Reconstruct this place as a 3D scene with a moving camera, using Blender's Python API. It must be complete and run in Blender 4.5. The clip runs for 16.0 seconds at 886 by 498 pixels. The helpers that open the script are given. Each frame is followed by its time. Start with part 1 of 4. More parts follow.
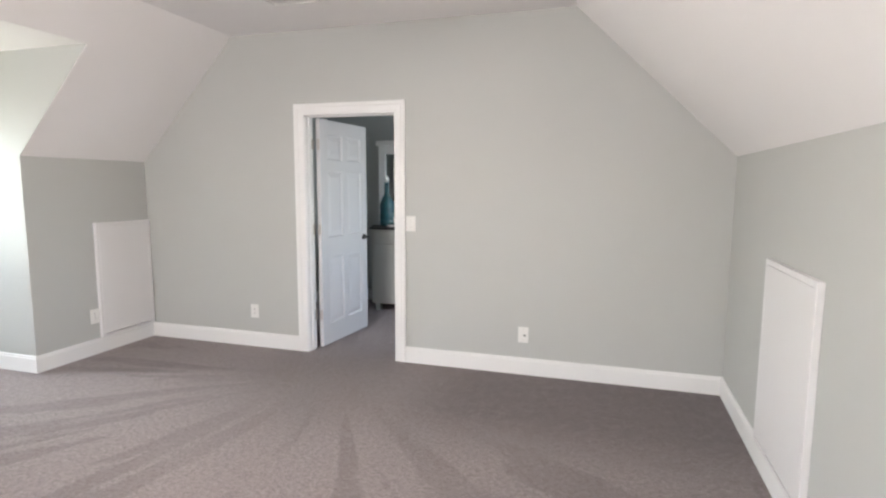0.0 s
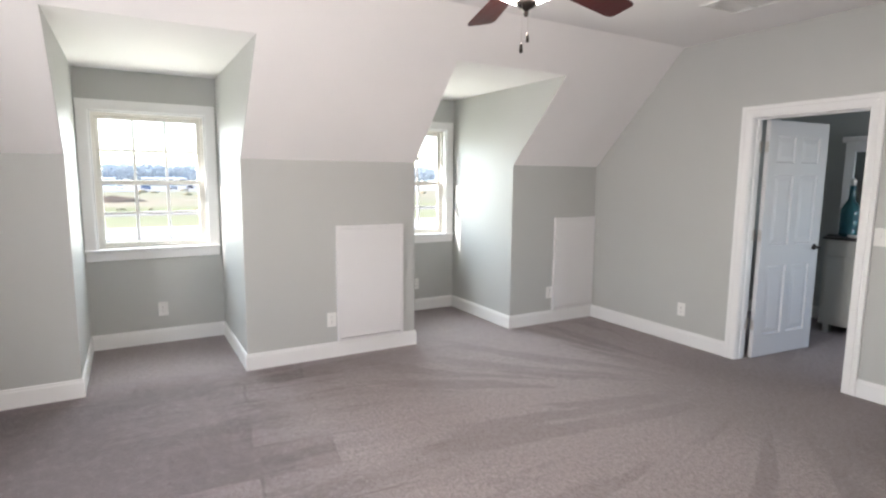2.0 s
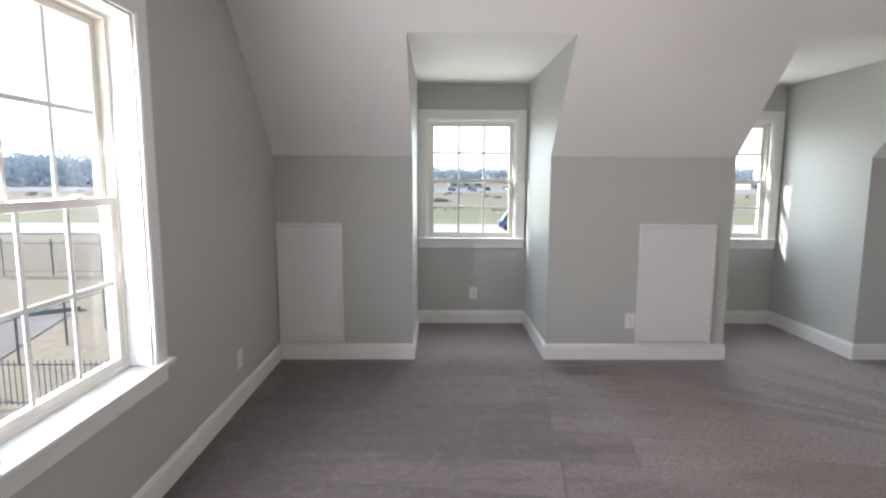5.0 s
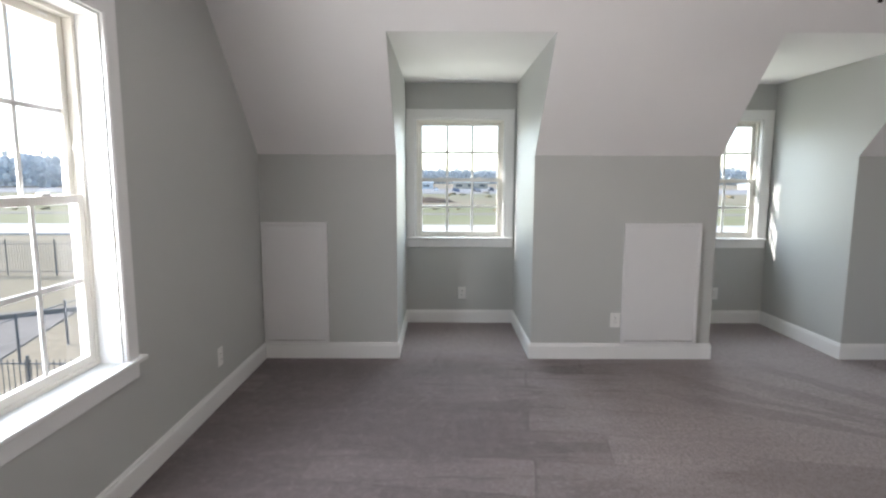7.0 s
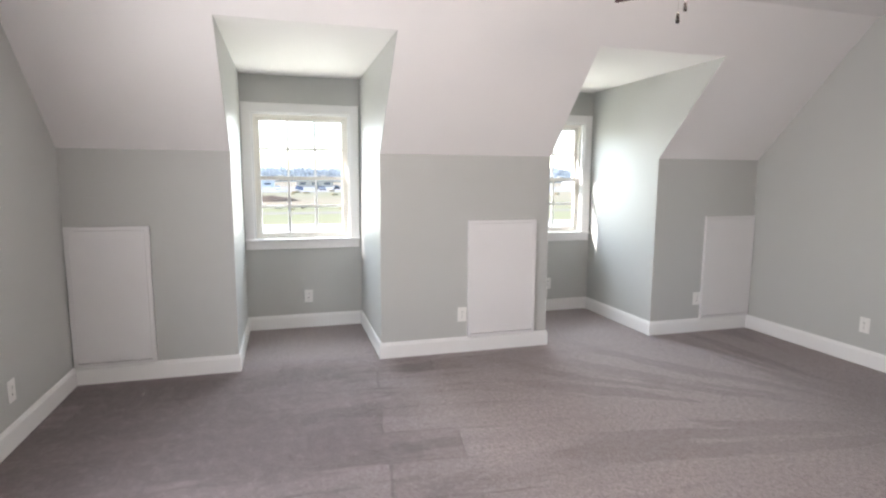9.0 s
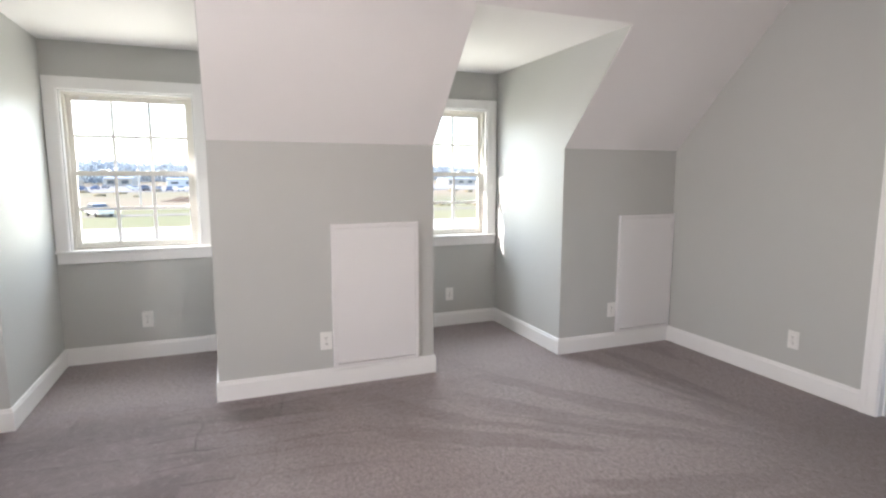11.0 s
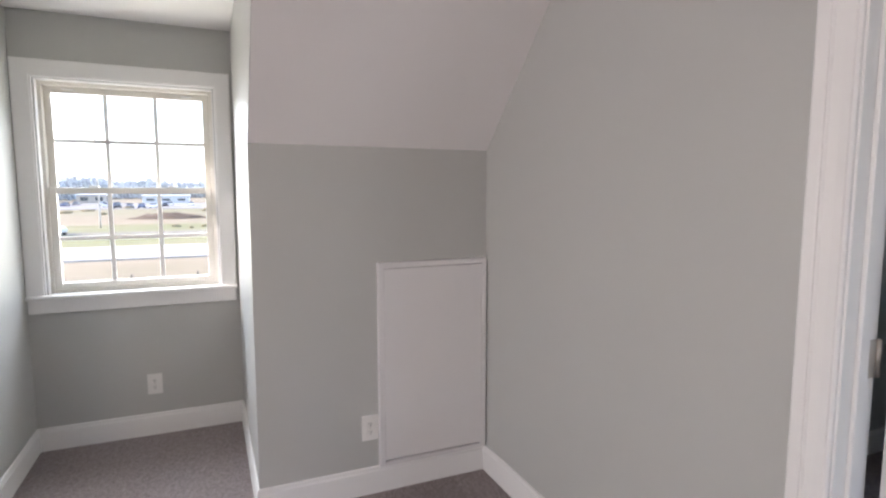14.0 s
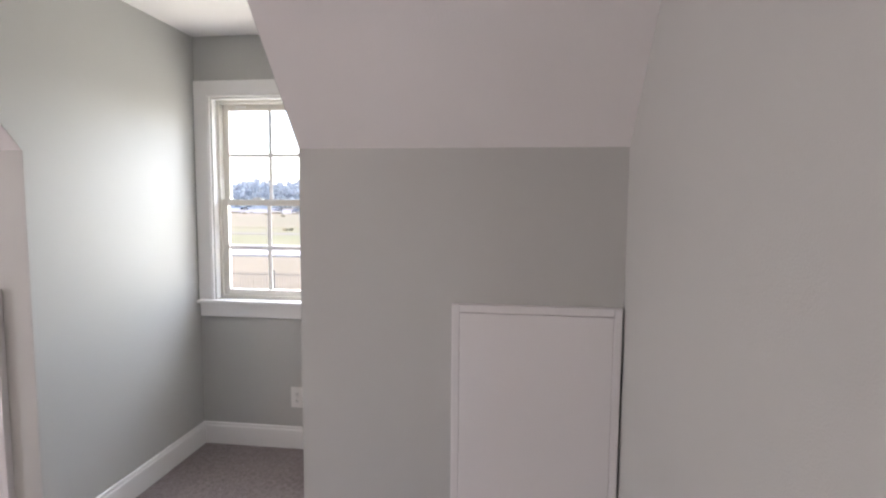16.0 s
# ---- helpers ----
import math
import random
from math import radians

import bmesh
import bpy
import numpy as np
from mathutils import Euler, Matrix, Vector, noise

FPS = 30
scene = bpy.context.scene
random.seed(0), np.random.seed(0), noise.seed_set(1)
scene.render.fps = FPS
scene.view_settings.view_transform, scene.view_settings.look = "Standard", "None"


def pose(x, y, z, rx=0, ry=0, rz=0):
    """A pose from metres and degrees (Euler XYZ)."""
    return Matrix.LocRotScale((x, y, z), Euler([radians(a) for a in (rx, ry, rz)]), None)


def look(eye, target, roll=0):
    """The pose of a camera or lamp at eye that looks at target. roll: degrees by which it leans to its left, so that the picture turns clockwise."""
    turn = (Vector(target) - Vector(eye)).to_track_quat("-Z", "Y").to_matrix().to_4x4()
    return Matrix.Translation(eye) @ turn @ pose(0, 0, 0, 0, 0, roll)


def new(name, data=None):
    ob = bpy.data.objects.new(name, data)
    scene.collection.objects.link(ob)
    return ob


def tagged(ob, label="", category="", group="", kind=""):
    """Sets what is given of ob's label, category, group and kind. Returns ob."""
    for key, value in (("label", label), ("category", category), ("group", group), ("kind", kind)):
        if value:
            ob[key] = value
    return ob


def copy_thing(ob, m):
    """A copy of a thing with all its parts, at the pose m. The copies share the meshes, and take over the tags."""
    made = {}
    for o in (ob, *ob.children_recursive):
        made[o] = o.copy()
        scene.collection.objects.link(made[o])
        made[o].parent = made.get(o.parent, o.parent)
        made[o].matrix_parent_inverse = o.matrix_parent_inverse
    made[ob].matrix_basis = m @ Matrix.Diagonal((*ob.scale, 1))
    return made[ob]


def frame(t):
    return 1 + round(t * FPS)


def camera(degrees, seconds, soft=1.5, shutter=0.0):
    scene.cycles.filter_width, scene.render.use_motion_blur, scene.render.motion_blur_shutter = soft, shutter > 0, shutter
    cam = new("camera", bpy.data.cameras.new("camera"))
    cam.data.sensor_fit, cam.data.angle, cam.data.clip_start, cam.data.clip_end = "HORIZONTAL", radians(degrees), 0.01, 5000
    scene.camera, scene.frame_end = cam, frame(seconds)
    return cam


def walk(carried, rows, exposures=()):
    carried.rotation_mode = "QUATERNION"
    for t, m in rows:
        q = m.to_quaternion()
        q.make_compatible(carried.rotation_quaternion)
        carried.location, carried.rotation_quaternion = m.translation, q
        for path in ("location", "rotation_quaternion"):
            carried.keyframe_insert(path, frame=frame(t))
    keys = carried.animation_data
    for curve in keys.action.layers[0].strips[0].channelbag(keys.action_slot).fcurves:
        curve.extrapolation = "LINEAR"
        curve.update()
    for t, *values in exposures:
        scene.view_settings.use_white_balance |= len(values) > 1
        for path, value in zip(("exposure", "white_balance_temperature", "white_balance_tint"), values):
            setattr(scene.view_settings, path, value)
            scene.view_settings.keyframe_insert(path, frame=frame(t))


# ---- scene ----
cam = camera(78.3, 16.0, 2.3)
PATH = [
    (0, (0.117, 0.082, 1.456), (-0.465, 1.981, 1.223), 0.3),
    (0.5, (0.204, 0.025, 1.507), (-0.779, 1.749, 1.258), 0.4),
    (1, (0.29, -0.059, 1.516), (-1.127, 1.328, 1.265), 0.5),
    (1.5, (0.29, -0.181, 1.52), (-1.302, 1.006, 1.268), 0.5),
    (2, (0.296, -0.259, 1.522), (-1.421, 0.733, 1.264), 0.5),
    (2.5, (0.291, -0.315, 1.493), (-1.541, 0.443, 1.237), 0.5),
    (3, (0.28, -0.35, 1.473), (-1.633, 0.183, 1.222), 0.5),
    (3.5, (0.28, -0.399, 1.475), (-1.678, -0.078, 1.222), 0.4),
    (4, (0.289, -0.424, 1.483), (-1.687, -0.259, 1.225), 0.4),
    (4.3, (0.29, -0.43, 1.482), (-1.692, -0.318, 1.224), 0.35),
    (6.2, (0.277, -0.322, 1.458), (-1.709, -0.368, 1.207), 0.2),
    (6.5, (0.281, -0.299, 1.457), (-1.703, -0.337, 1.207), 0.2),
    (7, (0.29, -0.246, 1.461), (-1.694, -0.241, 1.209), 0.2),
    (7.5, (0.293, -0.22, 1.472), (-1.686, -0.086, 1.216), 0.3),
    (8, (0.285, -0.21, 1.477), (-1.678, 0.075, 1.22), 0.25),
    (8.5, (0.255, -0.222, 1.468), (-1.685, 0.2, 1.214), 0.3),
    (9, (0.215, -0.235, 1.466), (-1.689, 0.318, 1.209), 0.3),
    (9.5, (0.133, -0.153, 1.446), (-1.729, 0.528, 1.189), 0.15),
    (9.7, (0.093, -0.085, 1.452), (-1.752, 0.632, 1.192), 0.15),
    (11.8, (-0.806, 1.165, 1.423), (-2.646, 1.91, 1.162), 0.0),
    (12, (-0.89, 1.329, 1.421), (-2.726, 2.08, 1.164), 0.0),
    (12.5, (-1.056, 1.75, 1.421), (-2.889, 2.507, 1.171), 0.0),
    (13, (-1.264, 2.106, 1.414), (-3.092, 2.884, 1.179), 0.1),
    (13.5, (-1.475, 2.51, 1.418), (-3.3, 3.302, 1.206), 0.1),
    (14, (-1.618, 2.888, 1.446), (-3.443, 3.675, 1.242), 0.0),
    (14.5, (-1.839, 3.173, 1.442), (-3.679, 3.926, 1.228), -0.1),
    (15, (-2.006, 3.467, 1.439), (-3.909, 4.054, 1.254), 0.1),
    (15.5, (-2.099, 3.666, 1.454), (-4.057, 4.027, 1.27), 0.1),
    (16, (-2.199, 3.804, 1.474), (-4.175, 3.551, 1.3), 0.4),
]
EXPOSURE = [
    (0.0, 3.07, 6550, 14), (0.5, 2.98, 6500, 13), (1.5, 2.75, 6450, 14), (2.5, 2.75, 6450, 14), (3.5, 2.67, 6450, 15), (4.0, 2.36, 6400, 15), (6.3, 1.95, 6250, 12), (7.0, 2.0, 6250, 12), (8.0, 2.4, 6350, 14),
    (9.0, 2.68, 6400, 15), (12.0, 2.62, 6550, 17), (13.5, 2.6, 6550, 19), (14.5, 2.56, 6600, 23), (15.0, 2.64, 6700, 25), (16.0, 2.52, 6600, 23)]
walk(cam, [(t, look(eye, target, roll)) for t, eye, target, roll in PATH], EXPOSURE)

# ---- world and light ----
world = bpy.data.worlds.new("sky")
scene.world = world
world.use_nodes = True
wn = world.node_tree
sky = wn.nodes.new("ShaderNodeTexSky")
sky.sky_type = "NISHITA"
sky.sun_disc = False
SUN_WAY = Vector((-0.37, -1.0, 0.62)).normalized()   # towards the sun
sky.sun_elevation = math.asin(SUN_WAY.z)
sky.sun_rotation = math.atan2(SUN_WAY.x, SUN_WAY.y)
sky.air_density, sky.dust_density, sky.ozone_density = 1.0, 0.4, 1.0
wn.links.new(sky.outputs[0], wn.nodes["Background"].inputs[0])
wn.nodes["Background"].inputs[1].default_value = 0.15
sun = new("sun", bpy.data.lights.new("sun", "SUN"))
sun.data.energy, sun.data.angle, sun.data.color = 3.0, radians(0.5), (1.0, 0.95, 0.88)
sun.matrix_world = look(SUN_WAY * 30, (0, 0, 0))


# ---- plan ----
XL, XR, YD, YB = -4.06, 0.915, 4.178, -1.697
KZ, CZ, DZ = 1.656, 2.712, 2.405
SL, SR = 0.96, 1.02          # run per rise of the two slopes
DORM = [(-0.606, 0.488), (1.96, 3.05)]
XW = -5.206
XC1, XC2 = XL + SL * (CZ - KZ), XR - SR * (CZ - KZ)
XD = XL + SL * (DZ - KZ)
T = 0.12
TE = 0.19                     # outer walls
DX0, DX1, DH = -2.37, -1.53, 2.045      # rough opening of the doorway
WIN_W = 0.88
SWX0, SWX1, SWZ0, SWZ1 = -2.113, -1.233, 0.628, 2.152
DWZ0, DWZ1 = 0.885, 2.058
GROUND = -3.3


# daylight in the window openings: sky light falling in, and light thrown up by the sunlit ground
def opening_light(centre, inward, width, height, watts, tint, tilt, spread):
    ob = new("window_daylight", bpy.data.lights.new("window_daylight", "AREA"))
    ob.data.shape, ob.data.size, ob.data.size_y = "RECTANGLE", width, height
    ob.data.energy, ob.data.color, ob.data.spread = watts, tint, radians(spread)
    ob.matrix_world = look(centre, Vector(centre) + Vector(inward) + Vector((0, 0, tilt)))


SKY_TINT, GROUND_TINT = (0.86, 0.97, 1.0), (0.97, 1.0, 0.85)
for lo, hi in DORM:
    x, y, z = XW - TE - 0.5, (lo + hi) / 2 - 0.006, (DWZ0 + DWZ1) / 2
    opening_light((x, y, z + 0.6), (1, 0, 0), 1.0, 1.4, 9.5, SKY_TINT, -0.85, 105)
    opening_light((x, y, z - 0.35), (1, 0, 0), 1.0, 1.4, 5.2, GROUND_TINT, 0.45, 125)
at = ((SWX0 + SWX1) / 2, YB - 0.2, (SWZ0 + SWZ1) / 2)
opening_light(at, (0, 1, 0), 0.84, 1.5, 8.6, (0.94, 0.97, 1.0), -0.3, 168)
opening_light(at, (0, 1, 0), 0.84, 1.5, 7.0, (1.0, 0.95, 0.86), 0.3, 168)


# lamp at an unseen opening, added to brighten the adjoining room
opening_light((0.66, YD + T + 1.0, 1.48), (-1, 0, 0), 0.86, 1.1, 1.9, (0.82, 0.93, 1.0), -0.2, 150)


# ---- materials ----
def material(name, col, rough=0.6, metal=0.0):
    m = bpy.data.materials.new(name)
    m.use_nodes = True
    b = m.node_tree.nodes["Principled BSDF"]
    b.inputs["Base Color"].default_value = (*col, 1)
    b.inputs["Roughness"].default_value = rough
    b.inputs["Metallic"].default_value = metal
    return m


class Nodes:
    """Short hand for one material's node tree."""

    def __init__(self, mat):
        self.t = mat.node_tree
        self.bsdf = self.t.nodes["Principled BSDF"]
        self.co = self.t.nodes.new("ShaderNodeTexCoord").outputs["Object"]

    def put(self, sock, value):
        if isinstance(value, bpy.types.NodeSocket):
            self.t.links.new(value, sock)
        else:
            sock.default_value = value

    def noise(self, scale, detail=3.0, rough=0.55, vec=None):
        n = self.t.nodes.new("ShaderNodeTexNoise")
        n.inputs["Scale"].default_value, n.inputs["Detail"].default_value, n.inputs["Roughness"].default_value = scale, detail, rough
        self.t.links.new(vec or self.co, n.inputs["Vector"])
        return n.outputs["Fac"]

    def math(self, op, a, b=0.0, c=0.0):
        n = self.t.nodes.new("ShaderNodeMath")
        n.operation = op
        for s, v in zip(n.inputs, (a, b, c)):
            self.put(s, v)
        return n.outputs[0]

    def remap(self, v, a, b, c=0.0, d=1.0):
        n = self.t.nodes.new("ShaderNodeMapRange")
        n.interpolation_type = "SMOOTHSTEP"
        for s, x in zip(n.inputs, (v, a, b, c, d)):
            self.put(s, x)
        return n.outputs[0]

    def mix(self, f, a, b):
        n = self.t.nodes.new("ShaderNodeMix")
        n.data_type = "RGBA"
        self.put(n.inputs[0], f)
        for s, x in ((n.inputs[6], a), (n.inputs[7], b)):
            self.put(s, x if isinstance(x, bpy.types.NodeSocket) else (*x, 1))
        return n.outputs[2]

    def mapping(self, scale=(1, 1, 1), rot=0.0, vec=None):
        n = self.t.nodes.new("ShaderNodeMapping")
        n.inputs["Scale"].default_value = scale
        n.inputs["Rotation"].default_value = (0, 0, rot)
        self.t.links.new(vec or self.co, n.inputs["Vector"])
        return n.outputs[0]

    def bump(self, h, dist, strength=1.0, normal=None):
        n = self.t.nodes.new("ShaderNodeBump")
        n.inputs["Strength"].default_value, n.inputs["Distance"].default_value = strength, dist
        self.t.links.new(h, n.inputs["Height"])
        if normal:
            self.t.links.new(normal, n.inputs["Normal"])
        return n.outputs[0]

    def out(self, col=None, rough=None, normal=None):
        for key, v in (("Base Color", col), ("Roughness", rough), ("Normal", normal)):
            if v is not None:
                self.t.links.new(v, self.bsdf.inputs[key])


def painted(name, col, spread=0.04, rough=0.6, stipple=0.0006, grain=260.0):
    """Rolled paint: slight cloudiness, faint marks and a fine orange-peel relief."""
    m = material(name, col, rough)
    k = Nodes(m)
    lo, hi = [c * (1 - spread) for c in col], [min(1, c * (1 + spread)) for c in col]
    cloud = k.noise(1.3, 4)
    c = k.mix(cloud, lo, hi)
    marks = k.remap(k.noise(7.0, 6, 0.7), 0.62, 0.78)
    c = k.mix(k.math("MULTIPLY", marks, 0.1), c, [x * 0.9 for x in col])
    k.out(c, k.remap(k.noise(4.0, 3), 0.3, 0.7, rough - 0.015, rough + 0.015), k.bump(k.noise(grain, 2), stipple))
    return m


M_WALL = painted("wall_paint", (0.498, 0.503, 0.488), 0.025, 0.55)
M_CEIL = painted("ceiling_paint", (0.86, 0.84, 0.835), 0.02, 0.8, 0.0009, 150)
M_TRIM = painted("trim_paint", (0.83, 0.825, 0.82), 0.01, 0.42, 0.0001, 70)
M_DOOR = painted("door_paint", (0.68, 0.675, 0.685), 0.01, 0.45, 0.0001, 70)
M_PANEL = painted("panel_paint", (0.75, 0.737, 0.742), 0.015, 0.4, 0.0003, 90)
M_PLATE = material("white_plastic", (0.82, 0.81, 0.79), 0.35)
M_SLOT = material("dark_slot", (0.02, 0.02, 0.02), 0.5)
M_VINYL = painted("almond_vinyl", (0.76, 0.73, 0.67), 0.02, 0.4, 0.0002, 80)
M_GRILLE = material("white_grille_bar", (0.74, 0.73, 0.71), 0.45)
M_NICKEL = material("brushed_nickel", (0.6, 0.57, 0.54), 0.42, 1.0)
M_BLACK = material("oil_rubbed_bronze", (0.03, 0.025, 0.023), 0.38, 0.6)
M_BRONZE = material("dark_bronze", (0.025, 0.02, 0.018), 0.35, 0.7)
M_IRON = material("black_iron", (0.12, 0.12, 0.125), 0.5, 0.4)
M_DRESSER = painted("grey_painted_wood", (0.46, 0.46, 0.43), 0.04, 0.45, 0.0004, 50)
M_TOP = material("dark_stained_top", (0.05, 0.045, 0.045), 0.35)
M_ADJ = painted("adjoining_wall_paint", (0.46, 0.48, 0.47), 0.03, 0.55)
M_MIRROR = material("mirror_glass", (0.75, 0.8, 0.8), 0.03, 1.0)
M_DISH = material("white_ceramic", (0.8, 0.8, 0.78), 0.2)

# carpet: cut pile, vacuum lanes along the room and strokes that fan out from the doorway
M_CARPET = material("carpet", (0.2, 0.17, 0.165), 0.95)
k = Nodes(M_CARPET)
warp = k.t.nodes.new("ShaderNodeVectorMath")
warp.operation = "MULTIPLY_ADD"
nz = k.t.nodes.new("ShaderNodeTexNoise")
nz.inputs["Scale"].default_value, nz.inputs["Detail"].default_value = 1.6, 3
k.t.links.new(k.co, nz.inputs["Vector"])
k.t.links.new(nz.outputs["Color"], warp.inputs[0])
warp.inputs[1].default_value = (0.1, 0.1, 0)
k.t.links.new(k.co, warp.inputs[2])
lanes = k.t.nodes.new("ShaderNodeTexBrick")
lanes.offset, lanes.squash = 0.37, 1.0
for key, v in (("Scale", 1.0), ("Mortar Size", 0.011), ("Mortar Smooth", 0.6), ("Bias", 0.0), ("Brick Width", 1.15), ("Row Height", 0.34)):
    lanes.inputs[key].default_value = v
lanes.inputs["Color1"].default_value = (0.0, 0.0, 0.0, 1)
lanes.inputs["Color2"].default_value = (1.0, 1.0, 1.0, 1)
lanes.inputs["Mortar"].default_value = (1.2, 1.2, 1.2, 1)
k.t.links.new(k.mapping((1, 1, 1), radians(97), warp.outputs[0]), lanes.inputs["Vector"])
lane = k.math("MULTIPLY", lanes.outputs["Color"], k.remap(k.noise(1.7, 3), 0.36, 0.56, 0.45, 1.0))
wide = k.noise(1.0, 3, 0.5, k.mapping((3.4, 0.45, 1), radians(-7), warp.outputs[0]))
thin = k.noise(1.0, 5, 0.65, k.mapping((11.0, 1.1, 1), radians(-12), warp.outputs[0]))
streak = k.math("ADD", k.remap(wide, 0.515, 0.54, 0.0, 0.55), k.remap(thin, 0.565, 0.6, 0.0, 0.5))
sep = k.t.nodes.new("ShaderNodeSeparateXYZ")
k.t.links.new(warp.outputs[0], sep.inputs[0])
px = k.math("ADD", sep.outputs[0], 1.78)
py = k.math("ADD", sep.outputs[1], -3.75)
theta = k.math("ARCTAN2", px, k.math("MULTIPLY", py, -1.0))
radius = k.math("SQRT", k.math("ADD", k.math("MULTIPLY", px, px), k.math("MULTIPLY", py, py)))
comb = k.t.nodes.new("ShaderNodeCombineXYZ")
k.t.links.new(k.math("MULTIPLY", theta, 6.4), comb.inputs[0])
k.t.links.new(k.math("MULTIPLY", radius, 0.36), comb.inputs[1])
uneven = k.math("MULTIPLY", k.math("SUBTRACT", k.noise(5.0, 5, 0.65), 0.5), 0.14)
rays = k.remap(k.math("ADD", k.noise(1.0, 3, 0.5, comb.outputs[0]), uneven), 0.525, 0.565)
opened = k.remap(radius, 0.45, 1.25)
rays = k.math("ADD", k.math("MULTIPLY", rays, k.math("MULTIPLY", opened, 0.43)), k.math("MULTIPLY", k.math("SUBTRACT", 1.0, opened), 0.42))
near = k.remap(radius, 1.7, 3.9, 1.0, 0.0)
fans = k.math("MULTIPLY", rays, near)
field = k.math("ADD", k.math("MULTIPLY", lane, 0.75), k.math("MULTIPLY", streak, 0.65))
side = k.math("SUBTRACT", 1.0, near)
pattern = k.math("ADD", fans, k.math("MULTIPLY", field, side))
pattern = k.math("MULTIPLY", pattern, k.remap(k.noise(0.9, 3), 0.25, 0.6, 0.45, 1.0))
# carpet tone: darker over the last stretch before the rear wall
pile_tone = k.math("ADD", k.remap(sep.outputs[1], -0.3, 0.85, 0.72, 0.0), k.math("MULTIPLY", k.remap(sep.outputs[1], -0.3, 0.85, 0.6, 1.0), pattern))
# paler carpet inside the dormers: window light put into the colour
pile_tone = k.math("MULTIPLY", pile_tone, k.remap(sep.outputs[0], -4.3, -3.75, 0.1, 1.0))
# darker tone right of the doorway, up to the north wall
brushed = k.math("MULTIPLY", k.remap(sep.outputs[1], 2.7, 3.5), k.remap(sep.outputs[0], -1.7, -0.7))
pile_tone = k.math("MAXIMUM", pile_tone, k.math("MULTIPLY", brushed, 0.8))
tuft = k.noise(210, 3, 0.7)
twist = k.noise(42, 8, 0.88, k.mapping((1, 1.35, 1), radians(31)))
clump = k.noise(13, 6, 0.75)
base = k.mix(pile_tone, (0.42, 0.363, 0.366), (0.118, 0.096, 0.1))
base = k.mix(k.remap(clump, 0.42, 0.7, 0.0, 0.22), base, (0.5, 0.44, 0.44))
speck = k.noise(27, 8, 0.9, k.mapping((1, 1.2, 1), radians(-23)))
base = k.mix(k.remap(speck, 0.4, 0.49, 0.55, 0.0), base, (0.17, 0.14, 0.143))
base = k.mix(k.remap(speck, 0.53, 0.64, 0.0, 0.5), base, (0.56, 0.49, 0.495))
base = k.mix(k.remap(twist, 0.43, 0.535, 0.62, 0.0), base, (0.15, 0.122, 0.122))
base = k.mix(k.remap(tuft, 0.4, 0.58, 0.6, 0.0), base, (0.2, 0.165, 0.165))
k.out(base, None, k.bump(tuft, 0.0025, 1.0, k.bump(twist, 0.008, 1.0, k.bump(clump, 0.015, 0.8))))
k.bsdf.inputs["Sheen Weight"].default_value = 0.15
k.bsdf.inputs["Roughness"].default_value = 1.0
k.bsdf.inputs["Specular IOR Level"].default_value = 0.1

# clear panes: light passes straight through, gloss grows at a slant
M_GLASS = bpy.data.materials.new("window_glass")
M_GLASS.use_nodes = True
gt = M_GLASS.node_tree
gt.nodes.clear()
g_out, g_mix = gt.nodes.new("ShaderNodeOutputMaterial"), gt.nodes.new("ShaderNodeMixShader")
g_tr, g_gl, g_fr = gt.nodes.new("ShaderNodeBsdfTransparent"), gt.nodes.new("ShaderNodeBsdfGlossy"), gt.nodes.new("ShaderNodeLayerWeight")
g_po, g_ad = gt.nodes.new("ShaderNodeMath"), gt.nodes.new("ShaderNodeMath")
g_po.operation, g_ad.operation = "POWER", "MULTIPLY_ADD"
g_po.inputs[1].default_value, g_ad.inputs[1].default_value, g_ad.inputs[2].default_value = 5.0, 0.6, 0.045
g_tr.inputs[0].default_value = (0.87, 0.885, 0.88, 1)
g_gl.inputs["Roughness"].default_value = 0.02
g_fr.inputs[0].default_value = 0.5
gt.links.new(g_fr.outputs["Facing"], g_po.inputs[0])
gt.links.new(g_po.outputs[0], g_ad.inputs[0])
gt.links.new(g_ad.outputs[0], g_mix.inputs[0])
gt.links.new(g_tr.outputs[0], g_mix.inputs[1])
gt.links.new(g_gl.outputs[0], g_mix.inputs[2])
gt.links.new(g_mix.outputs[0], g_out.inputs[0])

# dark reddish fan blades
M_BLADE = material("mahogany_blade", (0.1, 0.02, 0.015), 0.3)
k = Nodes(M_BLADE)
gr = k.noise(1.0, 6, 0.65, k.mapping((2.0, 60.0, 1.0)))
k.out(k.mix(gr, (0.03, 0.004, 0.004), (0.085, 0.007, 0.007)), k.remap(gr, 0.2, 0.8, 0.4, 0.55))
# frosted bowl of the fan's lamp
M_BOWL = material("frosted_glass_bowl", (0.85, 0.84, 0.8), 0.3)
M_BOWL.node_tree.nodes["Principled BSDF"].inputs["Emission Color"].default_value = (1, 0.9, 0.78, 1)
M_BOWL.node_tree.nodes["Principled BSDF"].inputs["Emission Strength"].default_value = 16.0
# teal bottle
M_BOTTLE = material("teal_glass", (0.03, 0.16, 0.2), 0.08)
M_BOTTLE.node_tree.nodes["Principled BSDF"].inputs["Transmission Weight"].default_value = 0.5


